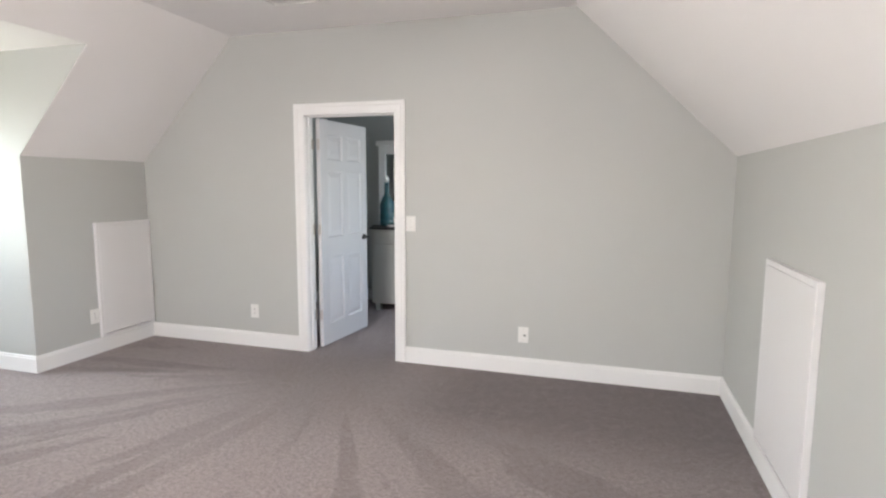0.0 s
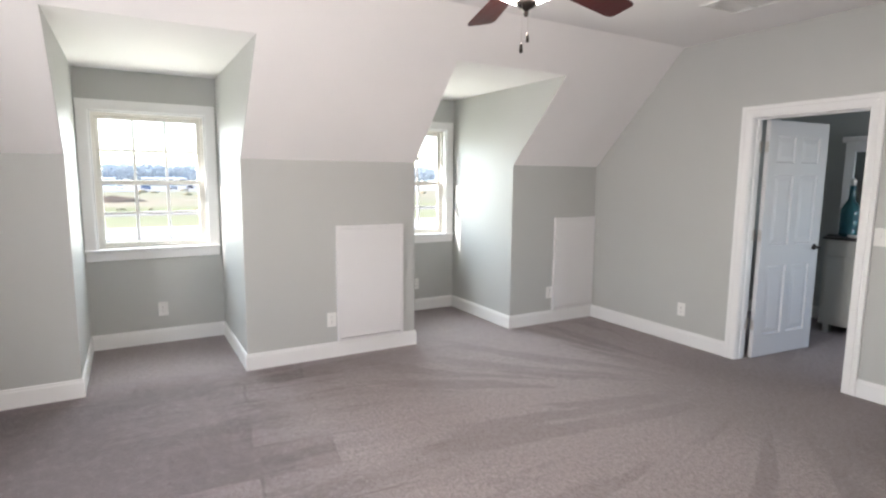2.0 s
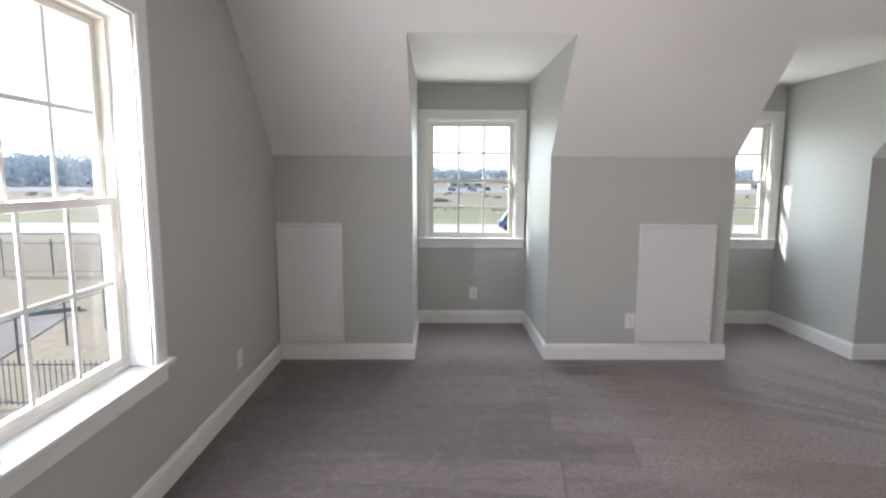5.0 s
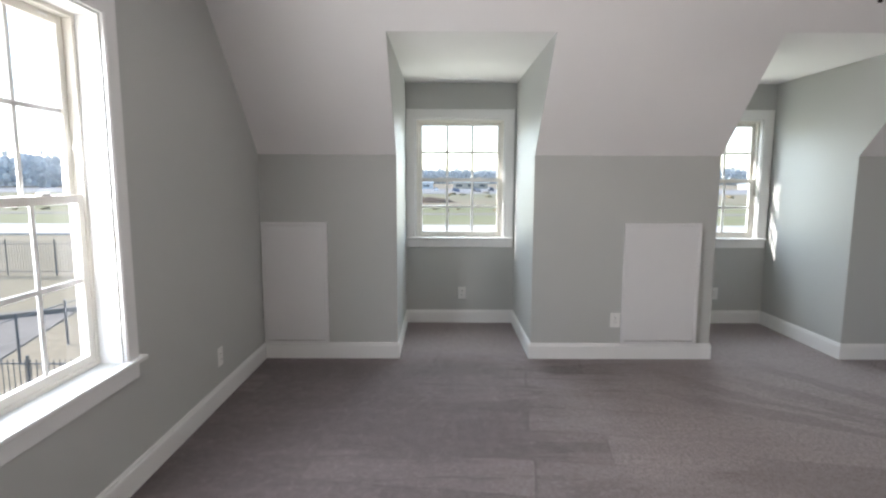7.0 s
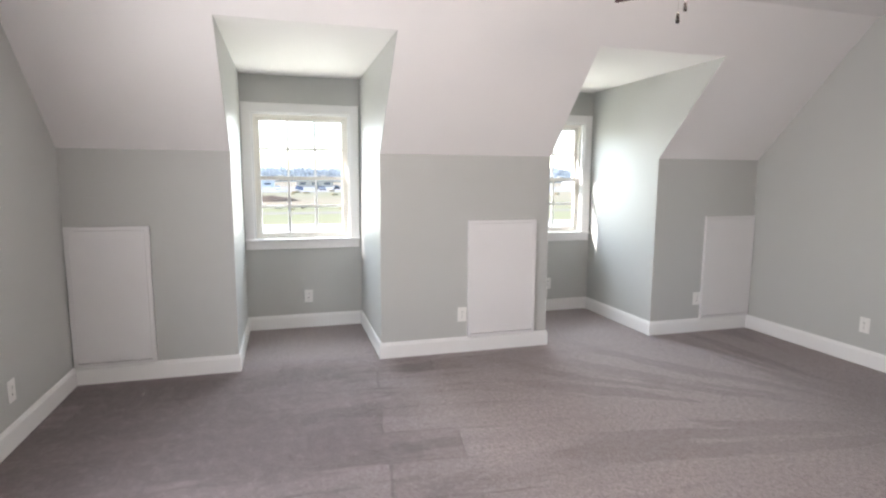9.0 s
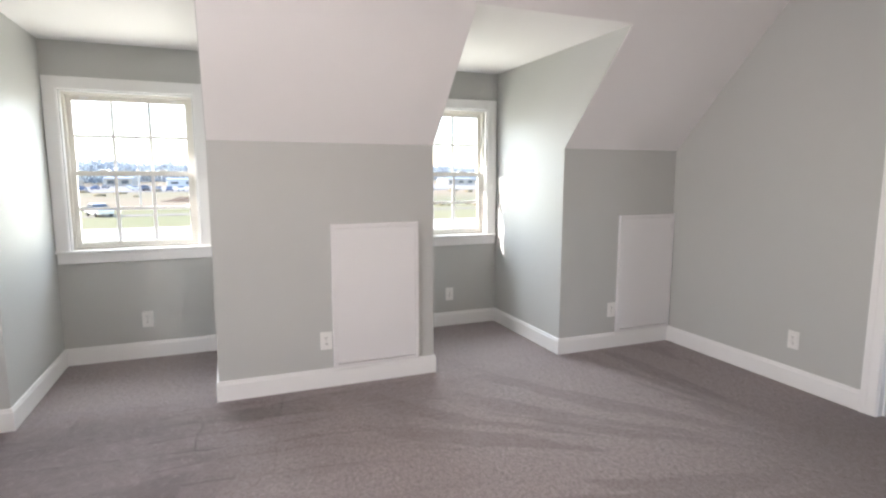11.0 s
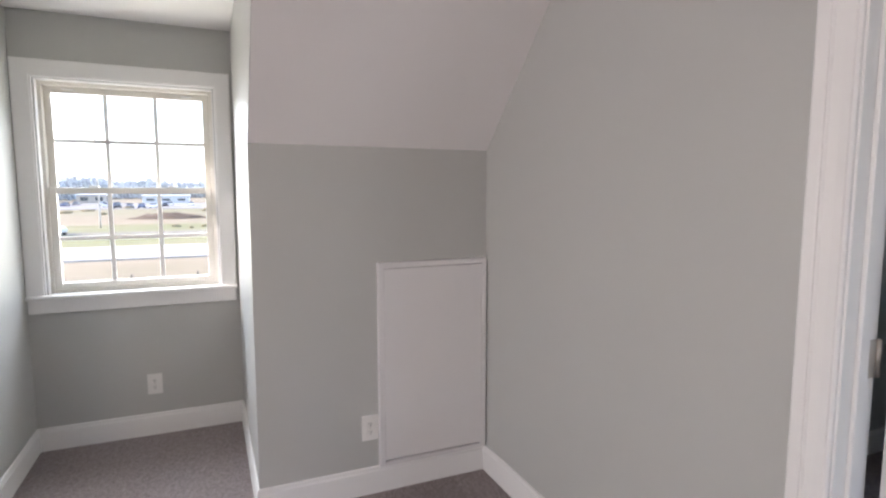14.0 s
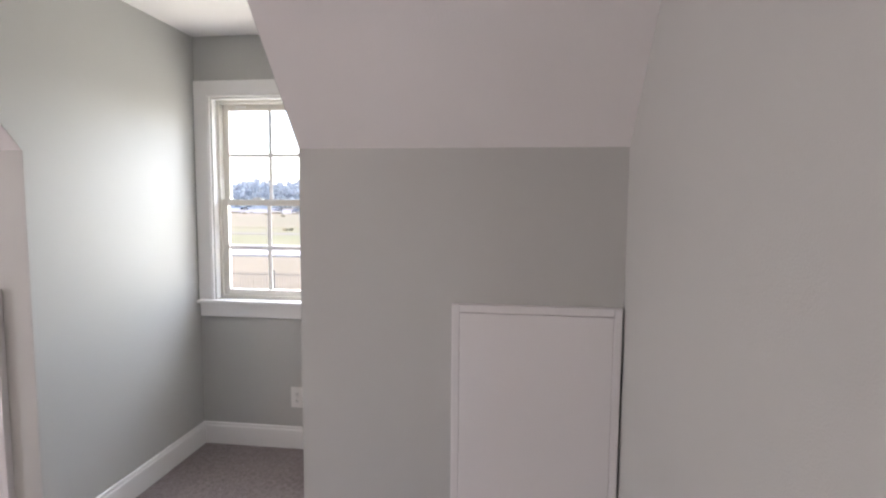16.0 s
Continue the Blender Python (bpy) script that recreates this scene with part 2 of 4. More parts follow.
def ground_mat(name, a, b, fine, big):
    m = material(name, a, 0.95)
    k = Nodes(m)
    c = k.mix(k.remap(k.noise(big, 5, 0.6), 0.35, 0.65), a, b)
    c = k.mix(k.remap(k.noise(fine, 4, 0.7), 0.3, 0.7, 0.0, 0.45), c, [x * 0.55 for x in a])
    k.out(c, None, k.bump(k.noise(fine, 4), 0.05))
    k.bsdf.inputs["Specular IOR Level"].default_value = 0.1
    return m


M_GRASS = ground_mat("dormant_grass", (0.28, 0.23, 0.16), (0.23, 0.195, 0.13), 4.0, 0.12)
M_GREEN = ground_mat("green_grass", (0.2, 0.198, 0.105), (0.25, 0.23, 0.135), 3.0, 0.08)
M_TAN = ground_mat("tan_earth", (0.26, 0.21, 0.145), (0.19, 0.185, 0.11), 2.0, 0.015)
M_ROAD = ground_mat("pale_concrete_road", (0.5, 0.46, 0.41), (0.43, 0.4, 0.36), 1.5, 0.2)
M_PAD = ground_mat("weathered_concrete_pad", (0.24, 0.21, 0.18), (0.2, 0.178, 0.152), 2.0, 0.3)
M_LOT = ground_mat("asphalt_lot", (0.24, 0.23, 0.22), (0.3, 0.285, 0.27), 0.8, 0.05)
M_SHRUB = ground_mat("scrub_foliage", (0.2, 0.17, 0.1), (0.27, 0.21, 0.13), 1.5, 0.3)
M_SOIL = ground_mat("dark_soil", (0.1, 0.075, 0.055), (0.15, 0.11, 0.08), 1.5, 0.3)
# far woods: distance haze painted in as a pale blue-grey base colour
M_WOODS = painted("haze_tinted_woods", (0.48, 0.52, 0.55), 0.08, 0.95, 0.0, 1.0)
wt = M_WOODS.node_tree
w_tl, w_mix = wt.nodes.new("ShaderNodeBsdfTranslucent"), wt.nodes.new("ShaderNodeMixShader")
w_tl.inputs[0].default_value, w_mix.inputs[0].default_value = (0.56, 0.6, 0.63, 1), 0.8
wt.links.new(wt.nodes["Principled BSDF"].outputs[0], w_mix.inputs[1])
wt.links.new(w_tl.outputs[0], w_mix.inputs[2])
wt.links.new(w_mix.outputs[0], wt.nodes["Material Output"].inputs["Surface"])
M_SIDING = painted("pale_metal_siding", (0.55, 0.57, 0.6), 0.05, 0.5, 0.001, 5)
M_ROOF = painted("grey_metal_roof", (0.3, 0.31, 0.33), 0.05, 0.4, 0.001, 5)
M_DARKGLASS = material("dark_window_glass", (0.08, 0.09, 0.1), 0.1)
M_CARS = [material(n, c, 0.3, 0.3) for n, c in (("white_car_paint", (0.7, 0.7, 0.7)), ("navy_car_paint", (0.09, 0.12, 0.2)), ("grey_car_paint", (0.2, 0.2, 0.21)), ("black_car_paint", (0.02, 0.02, 0.022)))]
M_TYRE = material("tyre_rubber", (0.02, 0.02, 0.02), 0.8)
M_EXT = painted("exterior_siding", (0.4, 0.36, 0.3), 0.06, 0.7, 0.002, 12)

# ---- building helpers ----
def prism(bm, pts, d):
    """A flat outline, extruded by the vector d."""
    a = [bm.verts.new(p) for p in pts]
    b = [bm.verts.new(Vector(p) + Vector(d)) for p in pts]
    n = len(pts)
    bm.faces.new(a)
    bm.faces.new(b[::-1])
    for i in range(n):
        bm.faces.new((a[i], b[i], b[(i + 1) % n], a[(i + 1) % n]))
    return a + b


def box(bm, x0, x1, y0, y1, z0, z1):
    return prism(bm, [(x0, y0, z0), (x1, y0, z0), (x1, y1, z0), (x0, y1, z0)], (0, 0, z1 - z0))


def soft_box(x0, x1, y0, y1, z0, z1, r=0.003, seg=2):
    """A bmesh box with rounded edges."""
    bm = bmesh.new()
    box(bm, x0, x1, y0, y1, z0, z1)
    bmesh.ops.recalc_face_normals(bm, faces=bm.faces)
    bmesh.ops.bevel(bm, geom=list(bm.edges), offset=r, segments=seg, affect="EDGES", profile=0.5)
    return bm


def lathe(rings, n=24, centre=(0, 0)):
    """A turned shape from (radius, z) rings, closed at both ends."""
    bm = bmesh.new()
    loops = [[bm.verts.new((centre[0] + r * math.cos(2 * math.pi * i / n), centre[1] + r * math.sin(2 * math.pi * i / n), z)) for i in range(n)] for r, z in rings]
    for a, b in zip(loops, loops[1:]):
        for i in range(n):
            bm.faces.new((a[i], a[(i + 1) % n], b[(i + 1) % n], b[i]))
    bm.faces.new(loops[0][::-1])
    bm.faces.new(loops[-1])
    for f in bm.faces:
        f.smooth = True
    return bm


def rod(a, b, r, n=10):
    """A round bar from a to b."""
    a, b = Vector(a), Vector(b)
    bm = lathe([(r, 0), (r, (b - a).length)], n)
    bmesh.ops.transform(bm, matrix=Matrix.Translation(a) @ (b - a).to_track_quat("Z", "Y").to_matrix().to_4x4(), verts=bm.verts)
    return bm


def mesh_ob(name, bm, mat, parent=None):
    bmesh.ops.recalc_face_normals(bm, faces=bm.faces)
    me = bpy.data.meshes.new(name)
    bm.to_mesh(me)
    bm.free()
    me.materials.append(mat)
    ob = new(name, me)
    ob.parent = parent
    return ob


def part(name, bm, mat, parent, label=""):
    ob = mesh_ob(name, bm, mat, parent)
    return tagged(ob, label) if label else ob


def thing(name, m, label, category, group="", kind=""):
    ob = new(name)
    ob.matrix_world = m
    return tagged(ob, label, category, group, kind)


def structure(name, bm, mat, label, category):
    return tagged(mesh_ob(name, bm, mat), label, category, kind="structure")


def sweep(bm, path, profile, place, close=False):
    """Profile (offset to the left of the path, height off its plane) along a flat path, mitred at its corners; place maps (u, v, h) to space."""
    pts = [Vector(p) for p in path]
    n = len(pts)
    rings = []
    for i, p in enumerate(pts):
        ways = []
        if i > 0 or close:
            ways.append((p - pts[i - 1]).normalized())
        if i < n - 1 or close:
            ways.append((pts[(i + 1) % n] - p).normalized())
        nor = [Vector((-w.y, w.x)) for w in ways]
        m = nor[0] if len(nor) == 1 else (nor[0] + nor[1]) / (1 + nor[0].dot(nor[1]))
        rings.append([bm.verts.new(place(p.x + m.x * d, p.y + m.y * d, h)) for d, h in profile])
    k = len(profile)
    for a, b in zip(rings, rings[1:] + ([rings[0]] if close else [])):
        for i in range(k):
            bm.faces.new((a[i], a[(i + 1) % k], b[(i + 1) % k], b[i]))
    if not close:
        bm.faces.new(rings[0][::-1])
        bm.faces.new(rings[-1])


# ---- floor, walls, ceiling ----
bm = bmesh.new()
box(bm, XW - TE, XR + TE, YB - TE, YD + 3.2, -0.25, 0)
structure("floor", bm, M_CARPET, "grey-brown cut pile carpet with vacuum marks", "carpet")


def height_at(x):
    return min(CZ, KZ + (x - XL) / SL, KZ + (XR - x) / SR)


def gable(x0, x1):
    top = [(x, z) for x, z in ((XC1, CZ), (XC2, CZ)) if x0 < x < x1]
    return [(x0, 0), (x0, height_at(x0))] + top + [(x1, height_at(x1)), (x1, 0)]


def gable_wall(name, y, ty, hole, label):
    x0, x1, z0, z1 = hole
    bm = bmesh.new()
    for a, b in ((XL, x0), (x1, XR)):
        prism(bm, [(x, y, z) for x, z in gable(a, b)], (0, ty, 0))
    prism(bm, [(x, y, max(z, z1)) for x, z in gable(x0, x1)], (0, ty, 0))
    if z0 > 0:
        box(bm, x0, x1, min(y, y + ty), max(y, y + ty), 0, z0)
    return structure(name, bm, M_WALL, label, "wall")


gable_wall("wall_north", YD, T, (DX0, DX1, 0, DH), "greige painted gable wall with a white cased doorway")
gable_wall("wall_south", YB, -TE, (SWX0, SWX1, SWZ0, SWZ1), "greige painted gable wall with a tall sash window")
ys = [YB, DORM[0][0], DORM[0][1], DORM[1][0], DORM[1][1], YD]
for i, side in ((0, "south"), (2, "middle"), (4, "north")):
    bm = bmesh.new()
    a = ys[i] - TE if i == 0 else ys[i] + 0.003
    b = ys[i + 1] + T if i == 4 else ys[i + 1] - 0.003
    box(bm, XL - T, XL, a, b, 0, KZ + 0.004)
    structure("wall_west_" + side, bm, M_WALL, "greige painted knee wall below the sloped ceiling", "wall")
bm = bmesh.new()
box(bm, XR, XR + T, YB - TE, YD + T, 0, KZ + 0.004)
structure("wall_east", bm, M_WALL, "greige painted knee wall below the sloped ceiling", "wall")

bm = bmesh.new()
up = (0, 0, 0.16)
ya, yb = YB - TE, YD + T
low = 0.14
for i in range(5):
    if i % 2 == 0:
        a = ys[i] - TE if i == 0 else ys[i] + 0.003
        b = ys[i + 1] + T if i == 4 else ys[i + 1] - 0.003
        prism(bm, [(XL - low, a, KZ - low / SL), (XC1, a, CZ), (XC1, b, CZ), (XL - low, b, KZ - low / SL)], up)
    else:
        a, b = ys[i] - 0.003, ys[i + 1] + 0.003
        prism(bm, [(XD, a, DZ), (XC1, a, CZ), (XC1, b, CZ), (XD, b, DZ)], up)
        prism(bm, [(XW - TE, a - 0.04, DZ), (XD, a, DZ), (XD, b, DZ), (XW - TE, b + 0.04, DZ)], up)
prism(bm, [(XR + low, ya, KZ - low / SR), (XC2, ya, CZ), (XC2, yb, CZ), (XR + low, yb, KZ - low / SR)], up)
prism(bm, [(XC1 - 0.002, ya, CZ), (XC2 + 0.002, ya, CZ), (XC2 + 0.002, yb, CZ), (XC1 - 0.002, yb, CZ)], up)
structure("ceiling", bm, M_CEIL, "off-white painted ceiling with long slopes and flat dormer soffits", "ceiling")

for n, (a, b) in enumerate(DORM):
    for y, d, side in ((a, -1, "south"), (b, 1, "north")):
        bm = bmesh.new()
        outline = [(XW - TE, 0), (XL - 0.0008, 0), (XL - 0.0008, KZ), (XD - 0.0008, DZ + 0.01), (XW - TE, DZ + 0.01)]
        prism(bm, [(x, y, z) for x, z in outline], (0, d * 0.09, 0))
        structure("wall_dormer_%d_%s" % (n + 1, side), bm, M_WALL, "greige painted dormer side wall", "wall")
    bm = bmesh.new()
    c = (a + b) / 2 - 0.006
    w = WIN_W / 2
    rings = []
    for x in (XW, XW - TE):
        for corners in (((a, 0), (b, 0), (b, DZ + 0.01), (a, DZ + 0.01)), ((c - w, DWZ0), (c + w, DWZ0), (c + w, DWZ1), (c - w, DWZ1))):
            rings.append([bm.verts.new((x, y, z)) for y, z in corners])
    for r0, r1 in ((rings[0], rings[1]), (rings[2], rings[3]), (rings[0], rings[2]), (rings[1], rings[3])):
        for q in range(4):
            bm.faces.new((r0[q], r0[(q + 1) % 4], r1[(q + 1) % 4], r1[q]))
    structure("wall_dormer_%d_west" % (n + 1), bm, M_WALL, "greige painted dormer wall round a sash window", "wall")
    # unseen overhang, sized to cut off the top of the sun patch indoors
    bm = bmesh.new()
    box(bm, XW - TE - 0.27, XW - TE, a - 0.35, b + 0.35, 2.32, 2.62)
    structure("eave_%d" % (n + 1), bm, M_EXT, "unseen boxed eave that trims the sun over the dormer window", "eave")

# lower storey under the room
bm = bmesh.new()
box(bm, XW + 0.9, XR + TE, YB - TE, YD + 3.2, GROUND, -0.25)
structure("lower_storey", bm, M_EXT, "tan sided lower storey of the house", "wall")

# ---- trim ----
BASE = [(0, 0), (0, 0.132), (0.006, 0.132), (0.010, 0.127), (0.0105, 0.116), (0.0145, 0.110), (0.015, 0.1), (0.015, 0)]
JO0, JO1 = -2.352, -1.550               # clear faces of the door jamb
CW = 0.092
loop = [(JO0 - CW, YD), (XL, YD), (XL, DORM[1][1]), (XW, DORM[1][1]), (XW, DORM[1][0]), (XL, DORM[1][0]), (XL, DORM[0][1]), (XW, DORM[0][1]),
        (XW, DORM[0][0]), (XL, DORM[0][0]), (XL, YB), (XR, YB), (XR, YD), (JO1 + CW, YD)]


def mitre(path, i):
    p = Vector(path[i])
    w = [(p - Vector(path[i - 1])).normalized()] if i > 0 else []
    w += [(Vector(path[i + 1]) - p).normalized()] if i < len(path) - 1 else []
    nor = [Vector((-v.y, v.x)) for v in w]
    return nor[0] if len(nor) == 1 else (nor[0] + nor[1]) / (1 + nor[0].dot(nor[1]))


for i in range(len(loop) - 1):
    bm = bmesh.new()
    ends = []
    for j in (i, i + 1):
        m = mitre(loop, j)
        ends.append([bm.verts.new((loop[j][0] + m.x * d, loop[j][1] + m.y * d, z)) for d, z in BASE])
    k_ = len(BASE)
    for q in range(k_):
        bm.faces.new((ends[0][q], ends[0][(q + 1) % k_], ends[1][(q + 1) % k_], ends[1][q]))
    bm.faces.new(ends[0][::-1])
    bm.faces.new(ends[1])
    structure("baseboard", bm, M_TRIM, "white painted moulded baseboard along the wall", "baseboard")

CASING = [(0, 0), (0, 0.011), (0.006, 0.015), (0.012, 0.0135), (0.03, 0.0145), (0.05, 0.018), (0.056, 0.0225), (0.062, 0.0195), (0.066, 0.021), (CW - 0.006, 0.0235), (CW, 0.02), (CW, 0)]


FLAT = [(0, 0), (0, 0.013), (0.003, 0.016), (0.009, 0.016), (0.012, 0.0185), (CW - 0.004, 0.0205), (CW, 0.017), (CW, 0)]


def north_face(u, v, h):
    return (u, YD - h, v)


# doorway: jambs, stops and casing
door_frame = thing("door_frame", pose(0, 0, 0), "white moulded door casing and jambs round the doorway", "door frame", kind="structure")
bm = bmesh.new()
sweep(bm, [(JO0 - 0.005, 0), (JO0 - 0.005, 2.03), (JO1 + 0.005, 2.03), (JO1 + 0.005, 0)], CASING, north_face)
part("casing", bm, M_TRIM, door_frame)
bm = bmesh.new()
sweep(bm, [(JO0 - 0.005, 0), (JO0 - 0.005, 2.03), (JO1 + 0.005, 2.03), (JO1 + 0.005, 0)], CASING, lambda u, v, h: (u, YD + T + h, v))
part("casing", bm, M_TRIM, door_frame)
for x0, x1, z0, z1 in ((DX0, JO0, 0, DH), (JO1, DX1, 0, DH), (JO0, JO1, 2.025, DH)):
    part("jamb", soft_box(x0, x1, YD - 0.001, YD + T + 0.001, z0, z1, 0.0015), M_TRIM, door_frame)
for x0, x1, z0, z1 in ((JO0, JO0 + 0.011, 0, 2.025), (JO1 - 0.011, JO1, 0, 2.025), (JO0 + 0.011, JO1 - 0.011, 2.014, 2.025)):
    part("door_stop", soft_box(x0, x1, YD + 0.043, YD + 0.078, z0, z1, 0.002), M_TRIM, door_frame)

# the open six-panel door, hinged on the far side of the jamb
DW, DT = 0.79, 0.035
door = thing("door_1", pose(JO0 + 0.024, YD + T + 0.014, 0.012, 0, 0, 85.0), "white six-panel interior door standing open, with dark lever", "door", kind="structure")


def panel_door(parent):
    """Leaf along +x from the hinge, its near face at y = -DT."""
    h = 2.005
    bm = bmesh.new()
    y0, y1 = -DT, 0.0
    cols = [(0.11, 0.355), (0.435, 0.68)]
    rows = [(0.19, 0.79), (0.97, 1.56), (1.66, 1.88)]
    xs = [0.003, 0.11, 0.355, 0.435, 0.68, DW - 0.003]
    zs = [0.0, 0.19, 0.79, 0.97, 1.56, 1.66, 1.88, h]
    for i in range(5):
        for j in range(7):
            if i in (1, 3) and j in (1, 3, 5):
                continue
            for y in (y0, y1):
                bm.faces.new([bm.verts.new((x, y, z)) for x, z in ((xs[i], zs[j]), (xs[i + 1], zs[j]), (xs[i + 1], zs[j + 1]), (xs[i], zs[j + 1]))])
    for x in (xs[0], xs[-1]):
        bm.faces.new([bm.verts.new(p) for p in ((x, y0, 0), (x, y1, 0), (x, y1, h), (x, y0, h))])
    for z in (0, h):
        bm.faces.new([bm.verts.new(p) for p in ((xs[0], y0, z), (xs[-1], y0, z), (xs[-1], y1, z), (xs[0], y1, z))])
    for a, b in cols:
        for c, d in rows:
            for y, s in ((y0, 1), (y1, -1)):
                steps = [(0, 0), (0.007, 0.011), (0.018, 0.012), (0.055, 0.004)]
                rings = [[bm.verts.new((x, y + s * dep, z)) for x, z in ((a + o, c + o), (b - o, c + o), (b - o, d - o), (a + o, d - o))] for o, dep in steps]
                for r0, r1 in zip(rings, rings[1:]):
                    for q in range(4):
                        bm.faces.new((r0[q], r0[(q + 1) % 4], r1[(q + 1) % 4], r1[q]))
                bm.faces.new(rings[-1])
    bmesh.ops.remove_doubles(bm, verts=bm.verts, dist=0.0004)
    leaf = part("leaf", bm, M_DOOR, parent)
    for s, y in ((-1, y0), (1, y1)):
        bm = lathe([(0.028, 0), (0.028, 0.006), (0.024, 0.009)], 20)
        bmesh.ops.transform(bm, matrix=pose(DW - 0.065, y, 0.93, 90 if s < 0 else -90), verts=bm.verts)
        rose = part("rose", bm, M_BLACK, parent, "round dark bronze rose")
        part("spindle", rod((DW - 0.065, y, 0.93), (DW - 0.065, y + s * 0.05, 0.93), 0.009), M_BLACK, rose)
        bm = soft_box(DW - 0.18, DW - 0.055, y + s * 0.05 - 0.007, y + s * 0.05 + 0.007, 0.92, 0.94, 0.006, 3)
        part("lever", bm, M_BLACK, parent, "dark bronze door lever")
    return leaf


panel_door(door)
for z in (0.3, 1.065, 1.8):
    hinge = part("hinge", soft_box(JO0 - 0.002, JO0 + 0.003, YD + T - 0.036, YD + T - 0.002, z - 0.045, z + 0.045, 0.001), M_NICKEL, door_frame, "brushed nickel butt hinge plate")
    part("knuckle", rod((JO0 + 0.004, YD + T + 0.004, z - 0.045), (JO0 + 0.004, YD + T + 0.004, z + 0.045), 0.006), M_NICKEL, hinge)
    part("hinge", soft_box(0.0005, 0.0035, -DT + 0.003, -0.003, z - 0.057, z + 0.033, 0.0006, 1), M_NICKEL, door, "brushed nickel butt hinge plate")


# ---- windows ----
def window(name, m, width, z0, z1, deep, stool_half, cw, label):
    """Double-hung sash window. Local x along the wall, y outwards from the room face, z up; deep: how far the frame sits in."""
    w = thing(name, m, label, "window", kind="structure")
    h = width / 2
    bm = bmesh.new()
    prof = [(d * cw / CW, p) for d, p in FLAT]
    sweep(bm, [(h + 0.004, z0), (h + 0.004, z1 + 0.004), (-h - 0.004, z1 + 0.004), (-h - 0.004, z0)][::-1], prof, lambda u, v, o: (u, -o, v))
    part("casing", bm, M_TRIM, w)
    part("stool", soft_box(-stool_half, stool_half, -0.045, -0.0005, z0 - 0.022, z0, 0.005, 3), M_TRIM, w)
    part("inner_sill", soft_box(-h, h, -0.001, deep + 0.03, z0 - 0.0215, z0 - 0.0005, 0.001), M_TRIM, w)
    part("apron", soft_box(-h - cw, h + cw, -0.02, -0.0005, z0 - 0.1, z0 - 0.0225, 0.004), M_TRIM, w)
    for a, b in ((-h - 0.001, -h + 0.006), (h - 0.006, h + 0.001)):
        part("jamb_liner", soft_box(a, b, 0, deep, z0, z1, 0.001), M_TRIM, w)
    part("head_liner", soft_box(-h + 0.006, h - 0.006, 0, deep, z1 - 0.006, z1 + 0.001, 0.001), M_TRIM, w)
    # vinyl frame
    fw = 0.024
    f0, f1 = deep, deep + 0.075
    fr = part("frame", soft_box(-h, -h + fw, f0, f1, z0, z1, 0.002), M_VINYL, w, "almond vinyl window frame")
    part("frame_side", soft_box(h - fw, h, f0, f1, z0, z1, 0.002), M_VINYL, fr)
    part("frame_head", soft_box(-h + fw, h - fw, f0, f1, z1 - fw, z1, 0.002), M_VINYL, fr)
    part("frame_sill", soft_box(-h + fw, h - fw, f0, f1 + 0.03, z0 - 0.0005, z0 + fw * 0.8, 0.002), M_VINYL, fr)
    mid = z0 + (z1 - z0) * 0.49
    for tag, y, b, t, top in (("lower_sash", f0 + 0.008, z0 + fw * 0.8, mid + 0.018, False), ("upper_sash", f0 + 0.041, mid - 0.018, z1 - fw, True)):
        st, th = 0.036, 0.028
        x0, x1 = -h + fw, h - fw
        bm = soft_box(x0, x0 + st, y, y + th, b, t, 0.003)
        for q in ((x1 - st, x1, b, t), (x0 + st, x1 - st, b, b + 0.036), (x0 + st, x1 - st, t - 0.036, t)):
            more = soft_box(q[0], q[1], y, y + th, q[2], q[3], 0.003)
            tmp = bpy.data.meshes.new("tmp")
            more.to_mesh(tmp)
            more.free()
            bm.from_mesh(tmp)
            bpy.data.meshes.remove(tmp)
        sash = part(tag, bm, M_VINYL, w, "almond vinyl sash with a white grille")
        gx0, gx1, gz0, gz1 = x0 + st, x1 - st, b + 0.036, t - 0.036
        for i in (1, 2):
            x = gx0 + (gx1 - gx0) * i / 3
            part("grille_bar", soft_box(x - 0.011, x + 0.011, y + 0.009, y + 0.018, gz0 - 0.004, gz1 + 0.004, 0.003, 2), M_GRILLE, sash)
        zm = (gz0 + gz1) / 2
        part("grille_bar", soft_box(gx0 - 0.004, gx1 + 0.004, y + 0.0085, y + 0.0185, zm - 0.011, zm + 0.011, 0.003, 2), M_GRILLE, sash)
        for i in range(3):
            for j in range(2):
                bm = bmesh.new()
                xa, xb = gx0 + (gx1 - gx0) * i / 3, gx0 + (gx1 - gx0) * (i + 1) / 3
                za, zb = (gz0, zm) if j == 0 else (zm, gz1)
                bm.faces.new([bm.verts.new(p) for p in ((xa, y + 0.014, za), (xb, y + 0.014, za), (xb, y + 0.014, zb), (xa, y + 0.014, zb))])
                part("pane", bm, M_GLASS, sash)
        if not top:
            for s in (-1, 1):
                bm = soft_box(s * 0.2 - 0.025, s * 0.2 + 0.025, y + 0.002, y + 0.03, t, t + 0.012, 0.004, 2)
                part("sash_lock", bm, M_PLATE, sash, "white cam sash lock")
        else:
            for s in (-1, 1):
                part("tilt_latch", soft_box(s * 0.3 - 0.03, s * 0.3 + 0.03, y - 0.006, y + 0.004, t - 0.02, t - 0.008, 0.003, 1), M_PLATE, sash)
    return w


